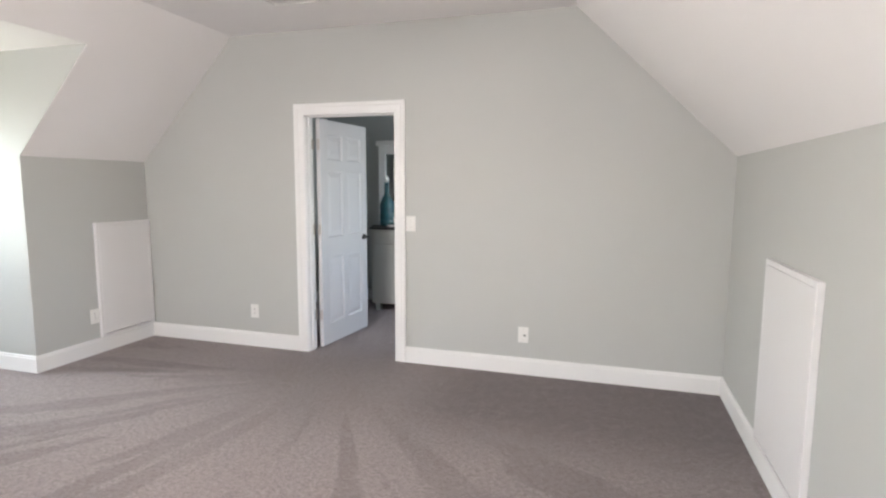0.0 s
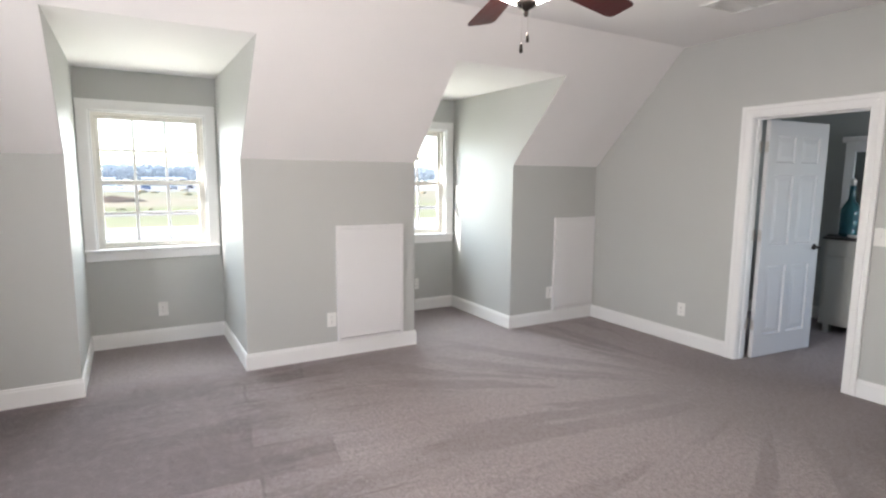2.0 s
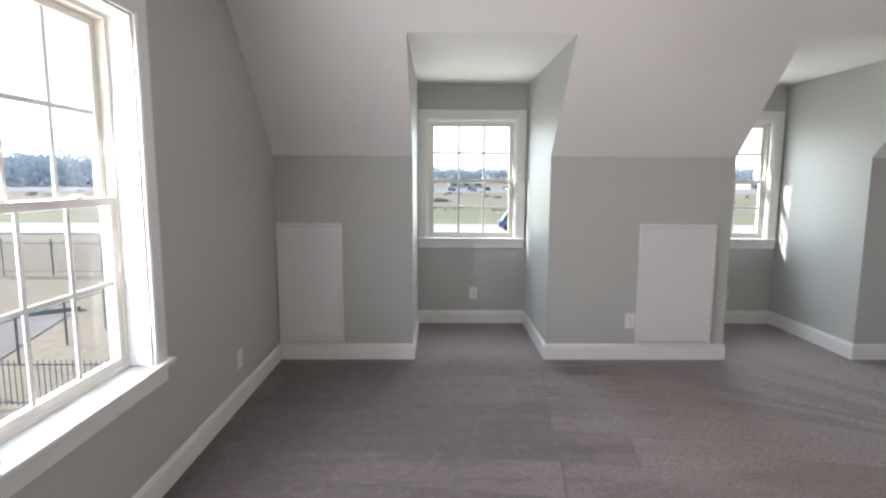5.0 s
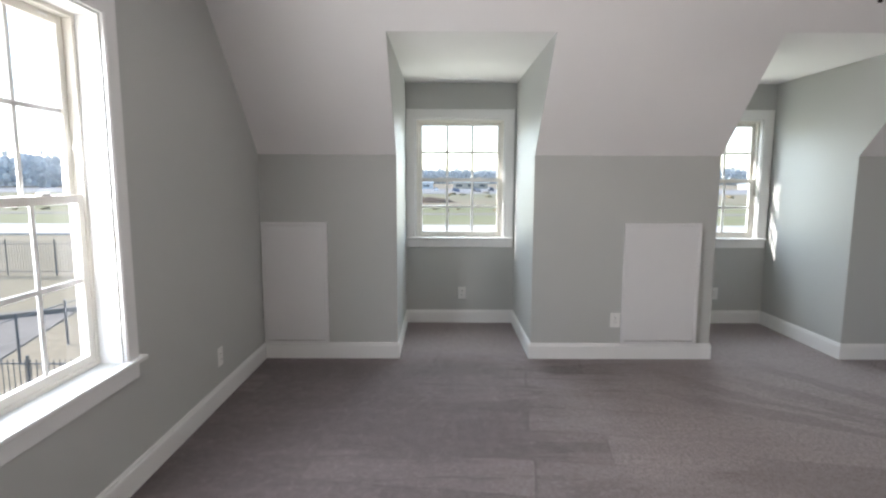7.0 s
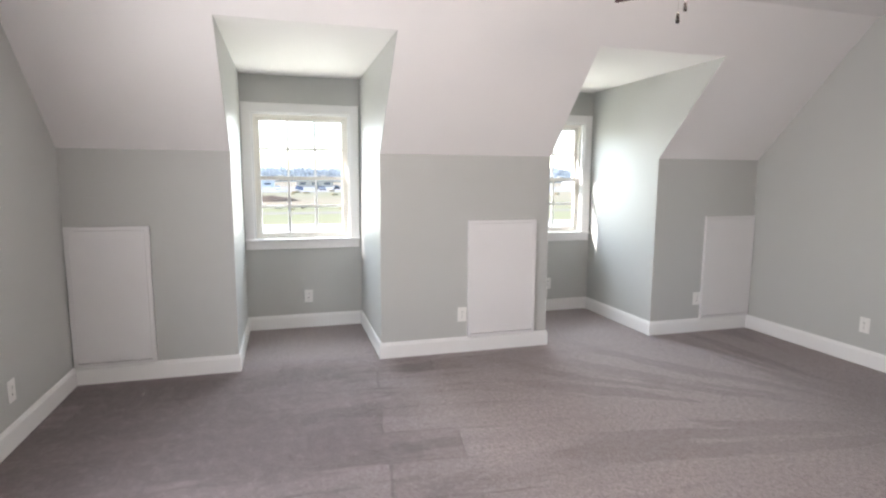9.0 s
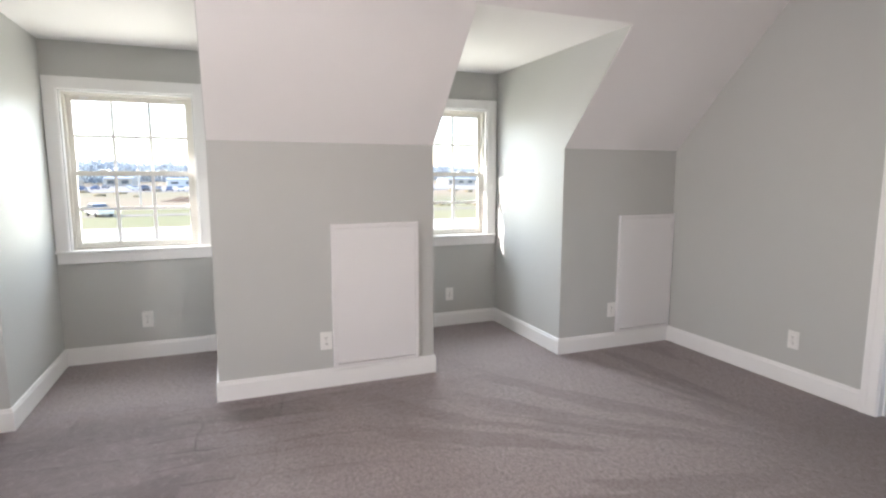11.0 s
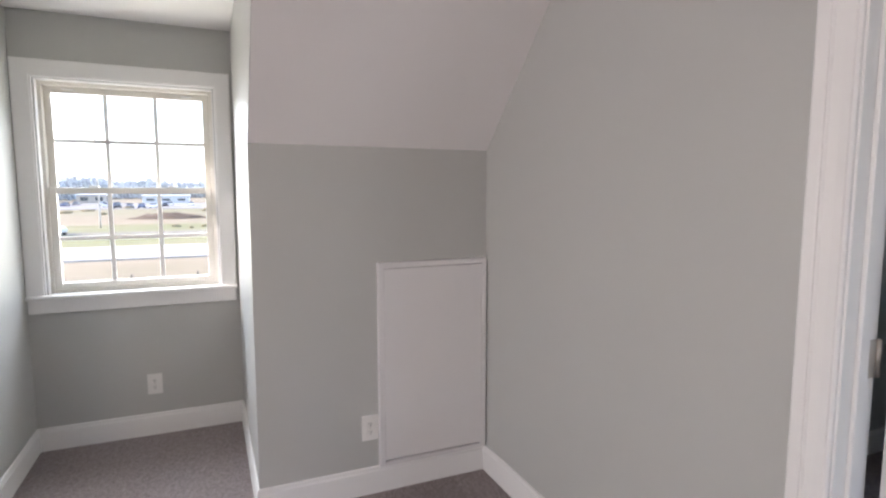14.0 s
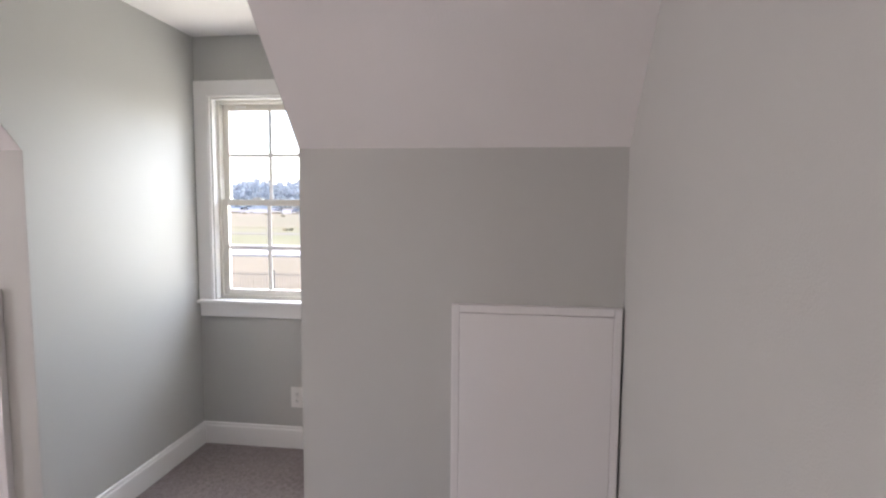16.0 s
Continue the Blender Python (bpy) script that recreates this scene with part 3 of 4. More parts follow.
for n, (a, b) in enumerate(DORM):
    c = (a + b) / 2 - 0.006
    window("window_%d" % (n + 1), pose(XW, c, 0, 0, 0, 90), WIN_W, DWZ0, DWZ1, 0.045, (b - a) / 2 - 0.006, 0.092, "white cased double-hung sash window in the dormer")
window("window_3", pose((SWX0 + SWX1) / 2, YB, 0, 0, 0, 180), SWX1 - SWX0, SWZ0, SWZ1, 0.1, WIN_W / 2 + 0.13, 0.092, "tall white cased double-hung window in the gable wall")


# ---- attic access panels ----
def access_panel(m, width, h0, h1, label):
    """Local x along the wall, -y into the room."""
    p = thing("access_panel", m, label, "access door", "attic access panels")
    fw, fd = 0.027, 0.03
    for x0, x1, z0, z1 in ((0, fw, h0, h1), (width - fw, width, h0, h1), (fw, width - fw, h1 - fw, h1), (fw, width - fw, h0, h0 + fw * 0.7)):
        part("frame_strip", soft_box(x0, x1, -fd, -0.0005, z0, z1, 0.0025, 2), M_PANEL, p)
    part("backing", soft_box(fw, width - fw, -0.004, -0.0005, h0 + fw * 0.7, h1 - fw, 0.001, 1), M_PANEL, p)
    part("door_slab", soft_box(fw + 0.0004, width - fw - 0.0004, -fd + 0.001, -0.005, h0 + fw * 0.7 + 0.009, h1 - fw - 0.002, 0.0025, 2), M_PANEL, p)
    return p


PZ0, PZ1 = 0.134, 1.123
W90 = 90   # local x runs along +y, -y points to +x
access_panel(pose(XL, -1.689, 0, 0, 0, W90), 0.525, PZ0, PZ1, "white painted attic access panel beside the gable wall corner")
access_panel(pose(XL, 1.222, 0, 0, 0, W90), 0.614, PZ0, PZ1, "white painted attic access panel between the two dormers")
access_panel(pose(XL, 3.601, 0, 0, 0, W90), 0.568, PZ0, PZ1, "white painted attic access panel by the door wall corner")
access_panel(pose(XR, 3.19, 0, 0, 0, -90), 0.725, PZ0, 1.095, "wide white attic access panel on the knee wall")


# ---- wall plates ----
def outlet(m, label, kind="duplex"):
    """A cover plate, local x along the wall, -y into the room, origin at its centre."""
    o = thing({"duplex": "wall_outlet", "coax": "cable_outlet", "switch": "light_switch"}[kind], m, label, {"duplex": "outlet", "coax": "outlet", "switch": "switch"}[kind], "wall plates")
    w, h = (0.04, 0.062)
    part("cover_plate", soft_box(-w, w, -0.006, -0.0003, -h, h, 0.003, 2), M_PLATE, o)
    if kind == "duplex":
        for s in (-1, 1):
            r = part("receptacle", soft_box(-0.017, 0.017, -0.0085, -0.005, s * 0.02 - 0.014, s * 0.02 + 0.014, 0.003, 2), M_PLATE, o)
            for x, z, a, b in ((-0.006, 0.003, 0.0013, 0.005), (0.006, 0.003, 0.0013, 0.004), (0, -0.007, 0.0025, 0.0025)):
                part("slot", soft_box(x - a, x + a, -0.0092, -0.0075, s * 0.02 + z - b, s * 0.02 + z + b, 0.0004, 1), M_SLOT, r)
        part("screw", rod((0, -0.0075, 0), (0, -0.004, 0), 0.003, 8), M_NICKEL, o)
    elif kind == "coax":
        part("jack", rod((0.012, -0.018, -0.003), (0.012, -0.004, -0.003), 0.007, 12), M_SLOT, o, "black coaxial jack")
        for s in (-1, 1):
            part("screw", rod((0, -0.0075, s * 0.045), (0, -0.004, s * 0.045), 0.003, 8), M_NICKEL, o)
    else:
        part("toggle", soft_box(-0.005, 0.005, -0.017, -0.004, -0.004, 0.016, 0.002, 2), M_PLATE, o)
        for s in (-1, 1):
            part("screw", rod((0, -0.0075, s * 0.03), (0, -0.004, s * 0.03), 0.003, 8), M_NICKEL, o)
    return o


duplex = "white duplex power outlet on the greige wall"
outlet(pose(XW, -0.036, 0.312, 0, 0, 90), duplex + " under the dormer window")
outlet(pose(XW, 2.556, 0.311, 0, 0, 90), duplex + " under the dormer window")
outlet(pose(XL, 1.176, 0.327, 0, 0, 90), duplex + " beside an access panel")
outlet(pose(XL, 3.559, 0.328, 0, 0, 90), duplex + " beside an access panel")
outlet(pose(-2.905, YD, 0.323, 0, 0, 0), duplex + " near the doorway")
outlet(pose(-3.16, YB, 0.308, 0, 0, 180), duplex + " near the gable window")
outlet(pose(-0.487, YD, 0.314, 0, 0, 0), "white cable outlet plate with a black jack", "coax")
outlet(pose(-1.408, YD, 1.147, 0, 0, 0), "white toggle light switch beside the door casing", "switch")

# ---- ceiling register ----
vent = thing("ceiling_vent", pose(-2.03, 3.39, CZ), "white steel ceiling air register with slanted louvres", "vent")
vx, vy = 0.19, 0.19
for x0, x1, y0, y1 in ((-vx, vx, -vy, -vy + 0.03), (-vx, vx, vy - 0.03, vy), (-vx, -vx + 0.03, -vy + 0.03, vy - 0.03), (vx - 0.03, vx, -vy + 0.03, vy - 0.03)):
    part("vent_frame", soft_box(x0, x1, y0, y1, -0.012, -0.0005, 0.003, 2), M_PLATE, vent)
part("vent_bar", soft_box(-0.012, 0.012, -vy + 0.03, vy - 0.03, -0.011, -0.001, 0.002, 1), M_PLATE, vent)
for x in (-0.086, 0.086):
    for y in np.arange(-0.148, 0.15, 0.0155):
        bm = soft_box(-0.073, 0.073, -0.008, 0.008, -0.0008, 0.0008, 0.0003, 1)
        bmesh.ops.transform(bm, matrix=pose(x, float(y), -0.006, 16), verts=bm.verts)
        part("louvre", bm, M_PLATE, vent)
part("backing", soft_box(-vx + 0.03, vx - 0.03, -vy + 0.03, vy - 0.03, -0.002, -0.0004, 0.0005, 1), M_CEIL, vent)

# ---- ceiling fan with a lamp ----
FX, FY = -1.52, 1.165
fan = thing("ceiling_fan", pose(FX, FY, CZ), "dark bronze ceiling fan with reddish blades and lit frosted bowl", "ceiling fan")
part("canopy", lathe([(0.07, 0), (0.07, -0.02), (0.055, -0.05), (0.02, -0.065)], 28), M_BRONZE, fan)
part("downrod", rod((0, 0, -0.06), (0, 0, -0.2), 0.013), M_BRONZE, fan)
part("motor_housing", lathe([(0.03, -0.19), (0.09, -0.205), (0.125, -0.24), (0.13, -0.29), (0.11, -0.335), (0.085, -0.35)], 36), M_BRONZE, fan)
part("switch_housing", lathe([(0.07, -0.35), (0.075, -0.375), (0.06, -0.39)], 28), M_BRONZE, fan)
bowl = part("lamp_bowl", lathe([(0.06, -0.385), (0.14, -0.39), (0.148, -0.4), (0.138, -0.43), (0.112, -0.462), (0.07, -0.482), (0.02, -0.49)], 36), M_BOWL, fan, "lit frosted white glass lamp bowl")
part("finial", lathe([(0.02, -0.478), (0.043, -0.484), (0.044, -0.493), (0.032, -0.508), (0.012, -0.52), (0.008, -0.526), (0.011, -0.532), (0.006, -0.545)], 24), M_BRONZE, bowl, "dark bronze finial cap")
for i in range(5):
    ang = 93 + 72 * i
    holder = bmesh.new()
    prism(holder, [(0.1, -0.02, -0.345), (0.2, -0.045, -0.352), (0.24, -0.045, -0.352), (0.24, 0.045, -0.352), (0.2, 0.045, -0.352), (0.1, 0.02, -0.345)], (0, 0, 0.006))
    bmesh.ops.transform(holder, matrix=pose(0, 0, 0, 0, 0, ang), verts=holder.verts)
    iron = part("blade_iron", holder, M_BRONZE, fan)
    bm = bmesh.new()
    outline = [(0.18, -0.05), (0.4, -0.064), (0.545, -0.072), (0.572, -0.066), (0.582, -0.05), (0.582, 0.05), (0.572, 0.066), (0.545, 0.072), (0.4, 0.064), (0.18, 0.05)]
    prism(bm, [(x, y, 0) for x, y in outline], (0, 0, 0.006))
    bmesh.ops.transform(bm, matrix=pose(0, 0, 0, 0, 0, ang) @ pose(0, 0, -0.378, -11, 5.0, 0), verts=bm.verts)
    part("blade", bm, M_BLADE, fan, "reddish mahogany fan blade")
for x, y, z1 in ((0.012, -0.03, -0.655), (-0.02, 0.025, -0.6)):
    chain = part("pull_chain", rod((x, y, -0.39), (x, y, z1), 0.0007, 6), M_NICKEL, fan, "thin nickel pull chain")
    part("pull_knob", lathe([(0.003, z1 + 0.002), (0.0055, z1 - 0.006), (0.0075, z1 - 0.03), (0.006, z1 - 0.036)], 12, (x, y)), M_BRONZE, chain, "dark wooden pull knob")

# ---- adjoining room ----
AX0, AX1, AY0, AY1, AZ = -3.35, 0.6, YD + T, YD + 2.2, 2.44
bm = bmesh.new()
box(bm, AX0 - 0.1, AX0, AY0, AY1 + 0.1, 0, AZ)
structure("wall_adjoining_west", bm, M_ADJ, "dim grey wall of the adjoining room", "wall")
bm = bmesh.new()
box(bm, AX0, AX1, AY1, AY1 + 0.1, 0, AZ)
structure("wall_adjoining_north", bm, M_ADJ, "dim grey wall of the adjoining room", "wall")
# unseen wall with a hole left in it to let daylight in
bm = bmesh.new()
for y0, y1, z0, z1 in ((AY0, AY1 + 0.1, 0, 0.9), (AY0, AY1 + 0.1, 2.05, AZ), (AY0, AY0 + 0.55, 0.9, 2.05), (AY0 + 1.45, AY1 + 0.1, 0.9, 2.05)):
    box(bm, AX1, AX1 + 0.1, y0, y1, z0, z1)
structure("wall_adjoining_east", bm, M_ADJ, "dim grey wall of the adjoining room", "wall")
bm = bmesh.new()
box(bm, AX0 - 0.1, AX1 + 0.1, AY0, AY1 + 0.1, AZ, AZ + 0.12)
structure("ceiling_adjoining", bm, M_CEIL, "white flat ceiling of the adjoining room", "ceiling")
for path in ([(AX0, AY1), (AX0, AY0)], [(AX1, AY1), (AX0, AY1)]):
    bm = bmesh.new()
    sweep(bm, path, BASE, lambda u, v, h: (u, v, h))
    structure("baseboard", bm, M_TRIM, "white painted moulded baseboard along the wall", "baseboard")

# dresser with its mirror, bottle and dishes
dresser = thing("dresser", pose(-2.495, 5.80, 0), "grey painted bedroom dresser on short feet in the next room", "dresser")
DRW, DRD, DRH = 1.35, 0.48, 0.975
part("body", soft_box(0, DRW, 0, DRD, 0.09, DRH - 0.025, 0.004), M_DRESSER, dresser)
part("top", soft_box(-0.02, DRW + 0.02, -0.02, DRD, DRH - 0.025, DRH, 0.006, 3), M_TOP, dresser, "dark stained top")
for x in (0.03, DRW - 0.09):
    for y in (0.03, DRD - 0.09):
        part("foot", soft_box(x, x + 0.06, y, y + 0.06, 0, 0.09, 0.005), M_DRESSER, dresser)
for i in range(2):
    x0 = 0.03 + i * 0.655
    d = part("drawer", soft_box(x0, x0 + 0.635, -0.012, -0.0005, 0.795, 0.93, 0.004, 2), M_DRESSER, dresser)
    leaf = part("door", soft_box(x0, x0 + 0.635, -0.012, -0.0005, 0.12, 0.785, 0.004, 2), M_DRESSER, dresser)
    for owner, z0 in ((d, 0.862), (leaf, 0.5)):
        bm = lathe([(0.006, 0), (0.006, 0.012), (0.014, 0.018), (0.012, 0.026)], 14)
        bmesh.ops.transform(bm, matrix=pose(x0 + (0.32 if owner is d else 0.58 - 0.53 * i), -0.011, z0, 90), verts=bm.verts)
        part("knob", bm, M_BLACK, owner)
mirror = thing("dresser_mirror", pose(-2.615, 6.24, DRH), "white framed mirror with a crown moulding above the dresser", "mirror")
mw, mh = 1.2, 0.95
for x0, x1, z0, z1 in ((0.03, 0.12, 0, mh), (mw - 0.12, mw - 0.03, 0, mh), (0.12, mw - 0.12, 0, 0.09), (0.12, mw - 0.12, mh - 0.1, mh)):
    part("frame_rail", soft_box(x0, x1, -0.02, 0.02, z0, z1, 0.005), M_TRIM, mirror)
part("crown", soft_box(0.0, mw, -0.045, 0.025, mh, mh + 0.055, 0.012, 3), M_TRIM, mirror)
part("glass", soft_box(0.12, mw - 0.12, -0.003, 0.003, 0.09, mh - 0.1, 0.0005, 1), M_MIRROR, mirror)
bottle = thing("glass_bottle", pose(-2.395, 6.02, DRH), "tall teal glass bottle with a narrow neck on the dresser", "bottle")
part("bottle_body", lathe([(0.075, 0), (0.085, 0.01), (0.085, 0.06), (0.079, 0.075), (0.085, 0.09), (0.085, 0.15), (0.079, 0.165), (0.085, 0.18), (0.085, 0.26), (0.06, 0.32), (0.03, 0.37), (0.026, 0.5), (0.03, 0.51)], 28), M_BOTTLE, bottle)
part("stopper", lathe([(0.018, 0.505), (0.02, 0.53), (0.03, 0.55), (0.012, 0.58)], 16), M_DISH, bottle, "pale stopper")
tray = thing("tray", pose(-2.47, 5.93, DRH), "small dark tray on the dresser top", "tray")
part("tray_base", soft_box(-0.055, 0.03, -0.06, 0.06, 0, 0.018, 0.006, 2), M_TOP, tray)
dish = thing("dish", pose(-2.285, 5.88, DRH), "small white ceramic dish on the dresser", "dish")
part("bowl", lathe([(0.03, 0), (0.05, 0.012), (0.06, 0.025), (0.055, 0.025), (0.03, 0.012)], 20), M_DISH, dish)
bpy.context.view_layer.update()

# ---- outdoors ----
random.seed(4)


def sheet(name, pts, z, mat, label, cat, thick=0.05):
    bm = bmesh.new()
    prism(bm, [(x, y, z - thick) for x, y in pts], (0, 0, thick))
    return structure(name, bm, mat, label, cat)


def strip(x0, x1, y0=-400, y1=400):
    return [(x0, y0), (x1, y0), (x1, y1), (x0, y1)]


sheet("ground", strip(-2500, 2500, -2500, 2500), GROUND, M_GRASS, "dormant yellow-brown grass reaching the horizon", "ground")
sheet("road", strip(-57, -46), GROUND + 0.06, M_ROAD, "pale concrete road past the lawn", "road")
sheet("verge", strip(-82, -57), GROUND + 0.04, M_GREEN, "yellow-green grass verge beyond the road", "grass")
bm = bmesh.new()
box(bm, -46, -45.8, -400, 400, GROUND - 0.05, GROUND + 0.15)
structure("kerb", bm, M_ROAD, "pale concrete kerb along the road", "kerb")

# rising fields behind the road, with gentle waves
def field(name, x0, x1, z0, z1, mat, label, seed):
    bm = bmesh.new()
    nx, ny = 14, 60
    grid = [[bm.verts.new((x0 + (x1 - x0) * i / nx, -420 + 840 * j / ny,
                           z0 + (z1 - z0) * (i / nx) + (0.3 * noise.noise((i * 0.35 + seed, j * 0.3, seed)) if 0 < i else 0))) for j in range(ny + 1)] for i in range(nx + 1)]
    for i in range(nx):
        for j in range(ny):
            f = bm.faces.new((grid[i][j], grid[i + 1][j], grid[i + 1][j + 1], grid[i][j + 1]))
            f.smooth = True
    return structure(name, bm, mat, label, "field")


field("field_near", -82, -92, GROUND + 0.05, GROUND + 0.1, M_GREEN, "green grass slope beyond the road", 1.3)
field("field_far", -92, -178, GROUND + 0.1, GROUND + 0.3, M_TAN, "tan bare earth slope below the car park", 4.1)
sheet("car_park", strip(-272, -178, -260, 260), GROUND + 0.35, M_LOT, "grey asphalt car park full of cars", "car park", 0.6)
sheet("second_road", strip(-77.5, -73.5), GROUND + 0.06, M_PAD, "grey lane along the foot of the slope", "road")
sheet("driveway", [(-18.9, -13.4), (-8.7, -27.5), (-5.5, -22), (-10.2, -10.9), (-14.0, -12.0)], GROUND + 0.03, M_PAD, "pale concrete parking pad by the lawn", "driveway")


def fence(name, pts, height, pitch, posts, label, rails=(0.12, 0.9), metal=M_IRON):
    """Iron picket fence along a straight line from pts[0] to pts[1]."""
    a, b = Vector(pts[0]), Vector(pts[1])
    f = thing(name, pose(a.x, a.y, GROUND), label, "fence")
    way = (b - a)
    length = way.length
    turn = pose(0, 0, 0, 0, 0, math.degrees(math.atan2(way.y, way.x)))

    def add(nm, bm, lab=""):
        bmesh.ops.transform(bm, matrix=turn, verts=bm.verts)
        return part(nm, bm, metal, f, lab)

    for s in rails:
        bm = bmesh.new()
        box(bm, 0, length, -0.012, 0.012, height * s, height * s + 0.025)
        add("rail", bm)
    for i in range(int(length / posts) + 1):
        bm = bmesh.new()
        box(bm, i * posts - 0.022, i * posts + 0.022, -0.022, 0.022, 0, height + 0.08)
        add("post", bm)
    if pitch:
        bm = bmesh.new()
        for i in range(int(length / pitch)):
            x = (i + 0.5) * pitch
            box(bm, x - 0.007, x + 0.007, -0.007, 0.007, 0.06, height)
        tagged(add("pickets", bm), kind="stuff")
    return f


fence("iron_fence", ((-26.2, -60), (-26.2, -9.6)), 1.75, 0.13, 2.4, "tall black iron picket fence across the lawn")
fence("iron_fence", ((-26.2, -9.6), (-26.2, 40)), 1.45, 0.13, 2.4, "black iron picket fence across the lawn")
fence("iron_fence", ((-10.6, -16), (-10.6, -5.2)), 1.05, 0.12, 1.8, "black iron picket fence beside the parking pad")
fence("post_rail", ((-11.6, -11.2), (-24, -10.6)), 1.25, 0, 1.7, "thin dark metal handrail on posts beside the pad", (0.96,), M_IRON)
bm = bmesh.new()
prism(bm, [(-19.1, -13.3, GROUND), (-8.9, -27.6, GROUND), (-9.2, -27.8, GROUND), (-19.4, -13.5, GROUND)], (0, 0, 0.16))
structure("low_wall", bm, M_PAD, "low concrete retaining wall behind the pad", "wall")


def car(m, paint, label, tall=1.45):
    c = thing("car", m, label, "car", "cars outdoors")
    bm = bmesh.new()
    prism(bm, [(x, -0.88, z) for x, z in ((-2.2, 0.32), (2.2, 0.32), (2.25, 0.62), (2.0, 0.85), (1.0, 0.95), (-1.9, 0.98), (-2.25, 0.8))], (0, 1.76, 0))
    bmesh.ops.bevel(bm, geom=list(bm.edges), offset=0.06, segments=2, affect="EDGES")
    part("body", bm, paint, c)
    bm = bmesh.new()
    prism(bm, [(x, -0.76, z) for x, z in ((-1.95, 0.95), (1.0, 0.93), (0.25, tall - 0.02), (-1.4, tall))], (0, 1.52, 0))
    bmesh.ops.bevel(bm, geom=list(bm.edges), offset=0.05, segments=2, affect="EDGES")
    part("glasshouse", bm, M_DARKGLASS, c)
    part("roof_panel", soft_box(-1.38, 0.22, -0.7, 0.7, tall - 0.01, tall + 0.03, 0.012, 2), paint, c)
    for x in (-1.4, 1.4):
        for y in (-0.8, 0.8):
            bm = lathe([(0.32, -0.1), (0.33, -0.08), (0.33, 0.08), (0.32, 0.1)], 16)
            bmesh.ops.transform(bm, matrix=pose(x, y, 0.33, 90), verts=bm.verts)
            part("wheel", bm, M_TYRE, c)
    return c


names = ["white", "navy blue", "silver grey", "black"]
protos = []
for i in range(4):
    protos.append(car(pose(-186, -12 - 3.1 * i, GROUND + 0.35, 0, 0, 2), M_CARS[i], names[i] + " car parked in the distant car park"))
for i in range(84):
    row, col = divmod(i, 28)
    if random.random() < 0.3:
        continue
    copy_thing(random.choice(protos), pose(-198 - 17 * row, -130 + 7.5 * col + random.uniform(-1, 1), GROUND + 0.35, 0, 0, random.choice((0, 180)) + random.uniform(-3, 3)))
car(pose(-50.5, 7.5, GROUND + 0.06, 0, 0, 90), M_CARS[1], "navy blue sport utility vehicle on the pale road", 1.7)
car(pose(-75.4, -13.4, GROUND + 0.06, 0, 0, 28), M_CARS[0], "white car on the lane at the foot of the slope")
car(pose(-15.5, -17.5, GROUND + 0.03, 0, 0, 80), M_CARS[1], "navy blue car on the parking pad", 1.5)



def earth_mound(x, y, length, width, height, seed):
    """A heap of dark soil with a ragged crest."""
    m = thing("earth_mound", pose(x, y, GROUND + 0.1), "dark brown mound of bare earth on the grassy slope", "mound", "earth mounds")
    bm = bmesh.new()
    n, r = 28, 6
    grid = []
    for i in range(r + 1):
        f = i / r
        ring = []
        for j in range(n):
            a = 2 * math.pi * j / n
            rag = 1 + 0.25 * noise.noise((math.cos(a) * 2 + seed, math.sin(a) * 2, f * 2))
            z = height * (1 - f ** 1.6) * (0.8 + 0.5 * noise.noise((f * 3 * math.cos(a) + seed, f * 5 * math.sin(a), 3.0))) - 0.15
            ring.append(bm.verts.new((width / 2 * f * rag * math.cos(a), length / 2 * f * rag * math.sin(a), z)))
        grid.append(ring)
    for p, q in zip(grid, grid[1:]):
        for j in range(n):
            bm.faces.new((p[j], p[(j + 1) % n], q[(j + 1) % n], q[j])).smooth = True
    bmesh.ops.remove_doubles(bm, verts=bm.verts, dist=0.01)
    part("soil", bm, M_SOIL, m)


earth_mound(-114, -3.5, 15, 7, 1.5, 2.0)
earth_mound(-106, 26, 9, 5, 1.1, 7.0)

pole = thing("light_pole", pose(-88, -10.6, GROUND), "tall pale street light pole beyond the road", "street lamp")
part("shaft", lathe([(0.13, 0), (0.12, 1), (0.08, 19.2)], 12), M_ROAD, pole)
part("arm", rod((0, 0, 19.1), (1.8, 0, 19.5), 0.05, 8), M_ROOF, pole)
part("lamp_head", soft_box(1.6, 2.3, -0.15, 0.15, 19.42, 19.56, 0.03, 2), M_ROOF, pole)


def hall(x, y, w, d, h, mat, label):
    """A long low building; its front looks towards +x."""
    b = thing("commercial_building", pose(x, y, GROUND + 0.3), label, "building", "far buildings")
    bm = bmesh.new()
    box(bm, -d, 0, 0, w, -1.5, h)
    part("wall", bm, mat, b)
    bm = bmesh.new()
    prism(bm, [(0.4, -0.4, h), (0.4, -0.4, h + 0.3), (-d / 2, -0.4, h + 0.9), (-d - 0.4, -0.4, h + 0.3), (-d - 0.4, -0.4, h)], (0, w + 0.8, 0))
    part("roof", bm, M_ROOF, b)
    n = int(w / 5)
    for i in range(n):
        bm = bmesh.new()
        y0 = (i + 0.25) * w / n
        box(bm, 0.0, 0.08, y0, y0 + 0.5 * w / n, 0.9, min(h - 0.8, 2.6))
        part("window", bm, M_DARKGLASS, b)
    return b


y = -190.0
while y < 190:
    w = random.uniform(8, 20)
    hall(-276 - random.uniform(0, 40), y, w, 18, random.uniform(2.2, 3.4), random.choice((M_SIDING, M_SIDING, M_EXT, M_ROAD)), "pale metal-sided commercial building behind the car park")
    y += w + random.uniform(6, 26)


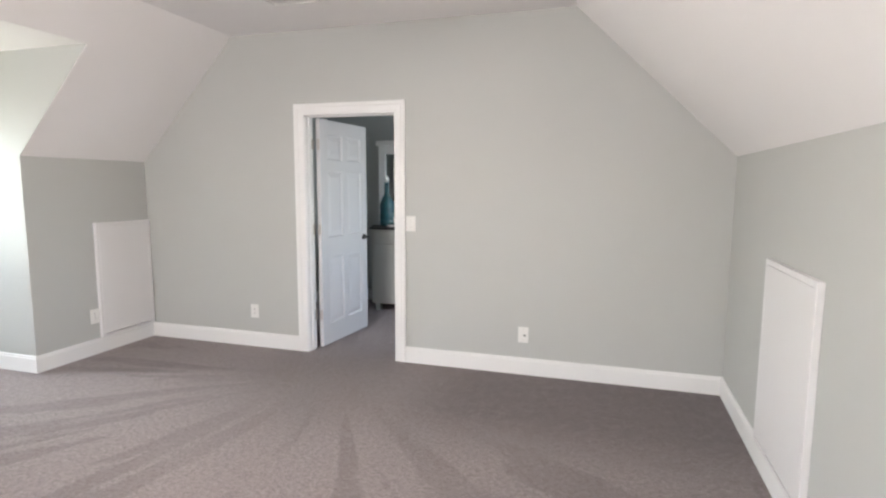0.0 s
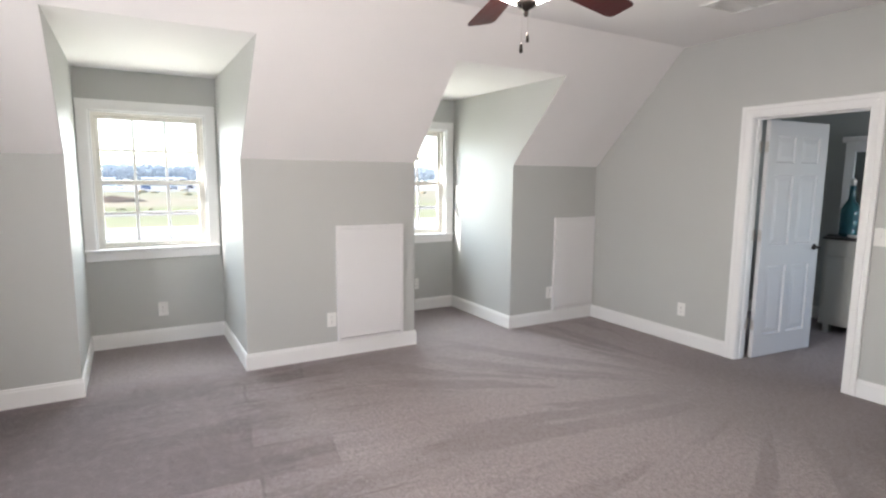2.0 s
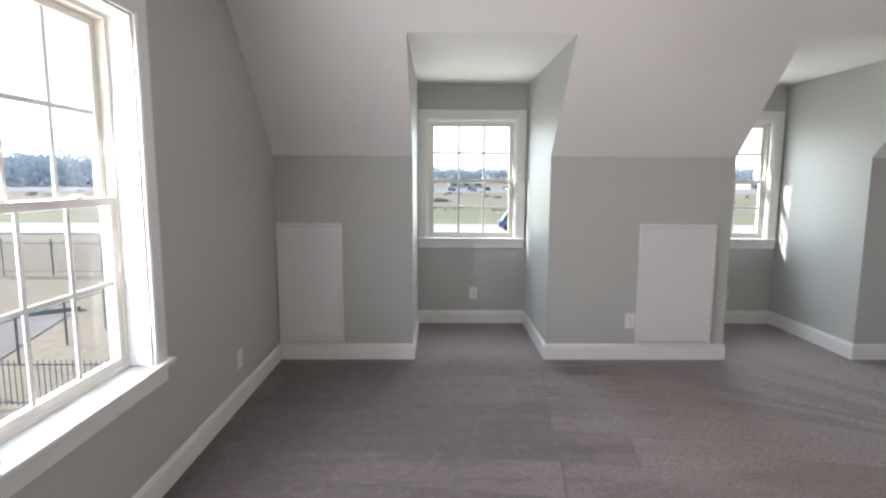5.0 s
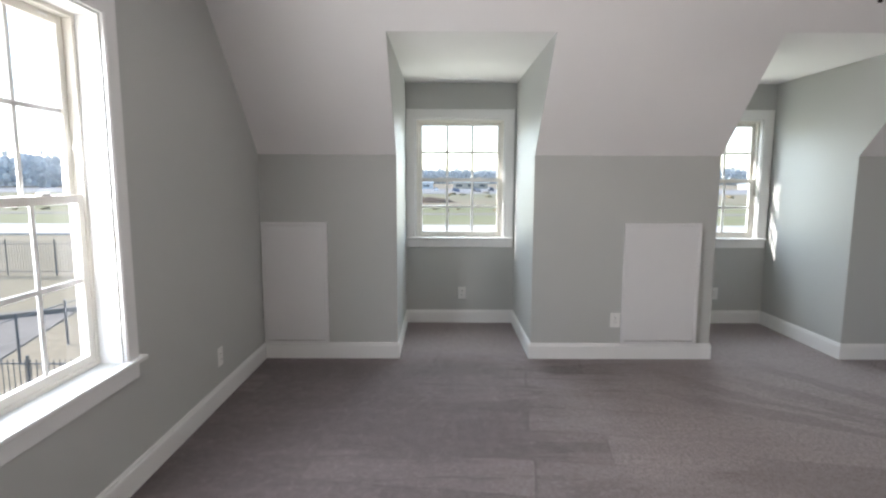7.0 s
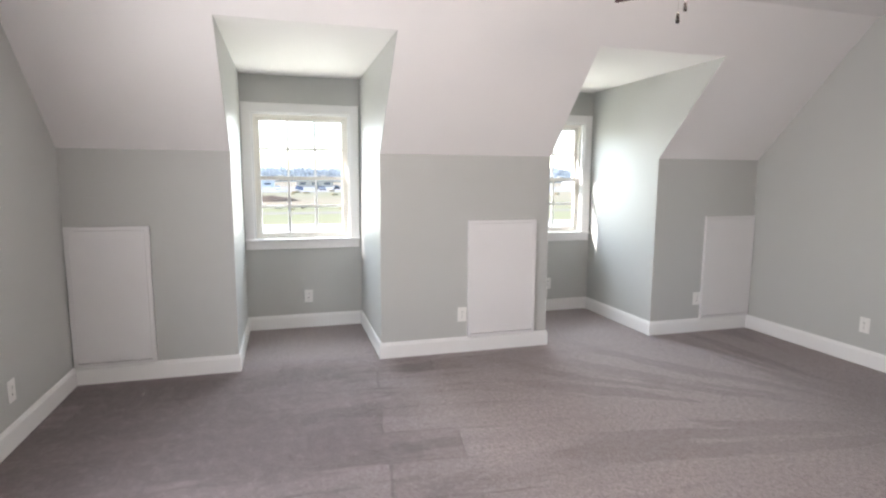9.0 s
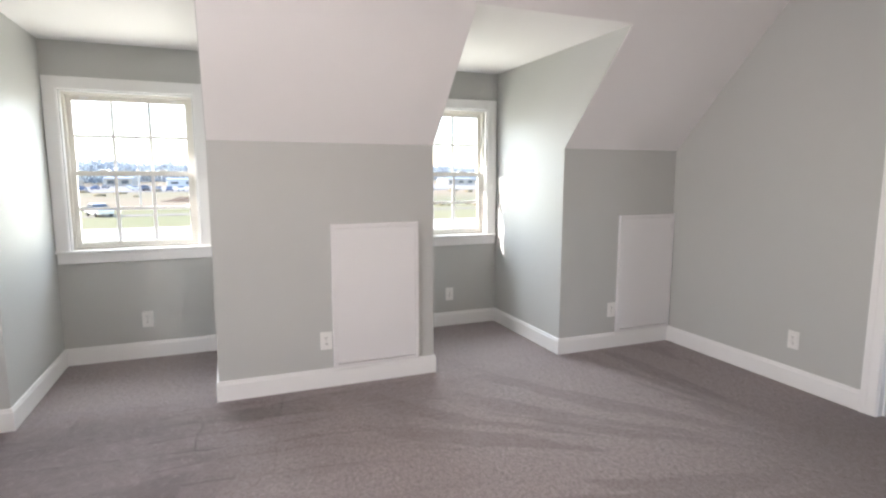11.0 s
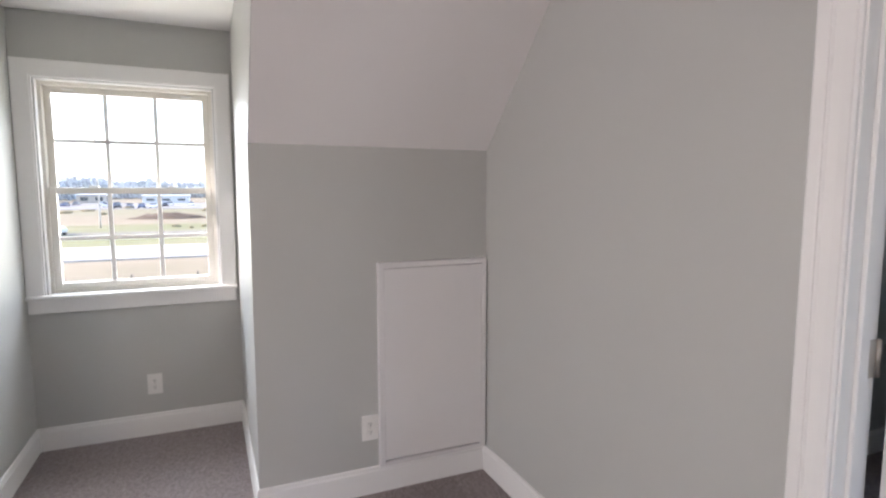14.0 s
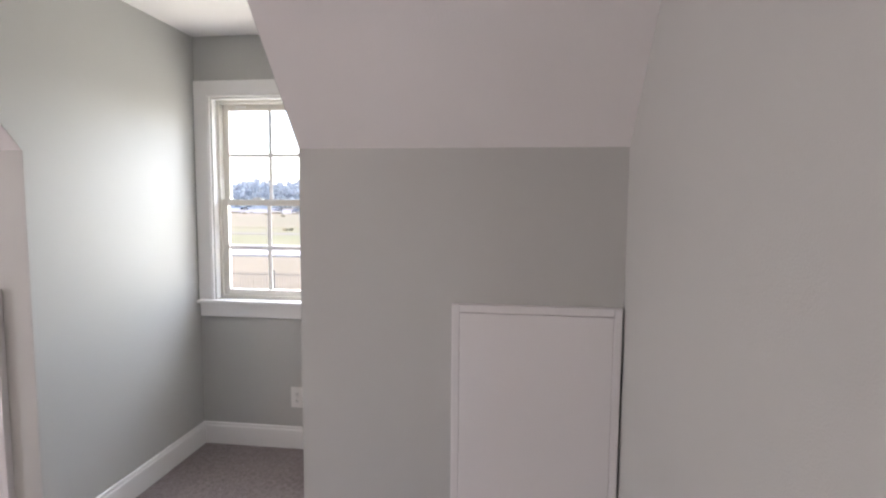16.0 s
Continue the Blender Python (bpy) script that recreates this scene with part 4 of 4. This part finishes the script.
def clumps(name, spots, mat, label, cat, sub=1):
    """Foliage masses of many jittered clumps in one mesh."""
    base = bmesh.new()
    bmesh.ops.create_icosphere(base, subdivisions=sub, radius=1.0)
    bv = [v.co.copy() for v in base.verts]
    bf = [[v.index for v in f.verts] for f in base.faces]
    base.free()
    verts, faces = [], []
    for x, y, z, rx, rz in spots:
        o = len(verts)
        s = random.uniform(0, 100)
        for v in bv:
            kk = 1 + 0.45 * noise.noise(v * 1.7 + Vector((s, s, s)))
            verts.append((x + v.x * rx * kk, y + v.y * rx * kk, z + v.z * rz * kk))
        faces += [[i + o for i in f] for f in bf]
    me = bpy.data.meshes.new(name)
    me.from_pydata(verts, [], faces)
    me.polygons.foreach_set("use_smooth", [True] * len(faces))
    me.materials.append(mat)
    return tagged(new(name, me), label, cat, kind="stuff")


spots = []
for i in range(18000):
    ang = radians(random.uniform(150, 290))
    south = max(0.0, min(1.0, (math.degrees(ang) - 182) / 14))
    r = (1 - south) * 620 + south * 330 + random.uniform(0, 90)
    top = (1 - south) * 22 + south * 23
    deg = math.degrees(ang)
    crest = 0.74 + 0.16 * noise.noise((deg * 0.35, 0, 0)) + 0.1 * noise.noise((deg * 2.3, 5, 0)) + 0.12 * noise.noise((deg * 9.0, 9, 0))
    if i % 3:
        h = top * crest * random.uniform(0.0, 0.85)
        s = random.uniform(0.8, 1.5) * (1.3 - 0.3 * south)
    else:
        h = top * crest * random.uniform(0.7, 1.05)
        s = random.uniform(0.4, 0.85) * (1.3 - 0.3 * south)
    spots.append((r * math.cos(ang), r * math.sin(ang), GROUND + 1 + h, s, s * random.uniform(0.9, 1.3)))
bm = bmesh.new()
rows = []
for i in range(561):
    deg = 150 + i * 0.25
    south = max(0.0, min(1.0, (deg - 182) / 14))
    r = (1 - south) * 715 + south * 425
    crest = 0.74 + 0.16 * noise.noise((deg * 0.35, 0, 0)) + 0.1 * noise.noise((deg * 2.3, 5, 0)) + 0.05 * noise.noise((deg * 6.0, 2, 0))
    z = GROUND + 1 + ((1 - south) * 22 + south * 23) * crest * 0.95
    dx, dy = math.cos(radians(deg)), math.sin(radians(deg))
    rows.append([bm.verts.new((dx * q, dy * q, zz)) for q, zz in ((r, GROUND - 1), (r + 4, z * 0.6), (r + 12, z), (r + 30, GROUND - 1))])
for p, q in zip(rows, rows[1:]):
    for u in range(3):
        bm.faces.new((p[u], p[u + 1], q[u + 1], q[u])).smooth = True
structure("backdrop_ridge", bm, M_WOODS, "far wooded ridge closing the horizon, tinted with painted haze", "ridge")
clumps("distant_woods", spots, M_WOODS, "belt of bare winter woods on the horizon, tinted with painted haze", "woods")
spots = []
for i in range(260):
    yy = random.uniform(-180, 180)
    if noise.noise((yy * 0.06, 3, 0)) < -0.05:
        continue
    spots.append((-84 + random.uniform(-1.5, 1.5), yy, GROUND + 0.15, random.uniform(0.25, 0.7), random.uniform(0.15, 0.4)))
for i in range(70):
    yy = random.uniform(-120, 120)
    spots.append((-160 + random.uniform(-25, 25), yy, GROUND + 0.3, random.uniform(0.6, 1.8), random.uniform(0.3, 0.8)))
clumps("scrub", spots, M_SHRUB, "dark low scrub along the ditch and slope", "shrubs")
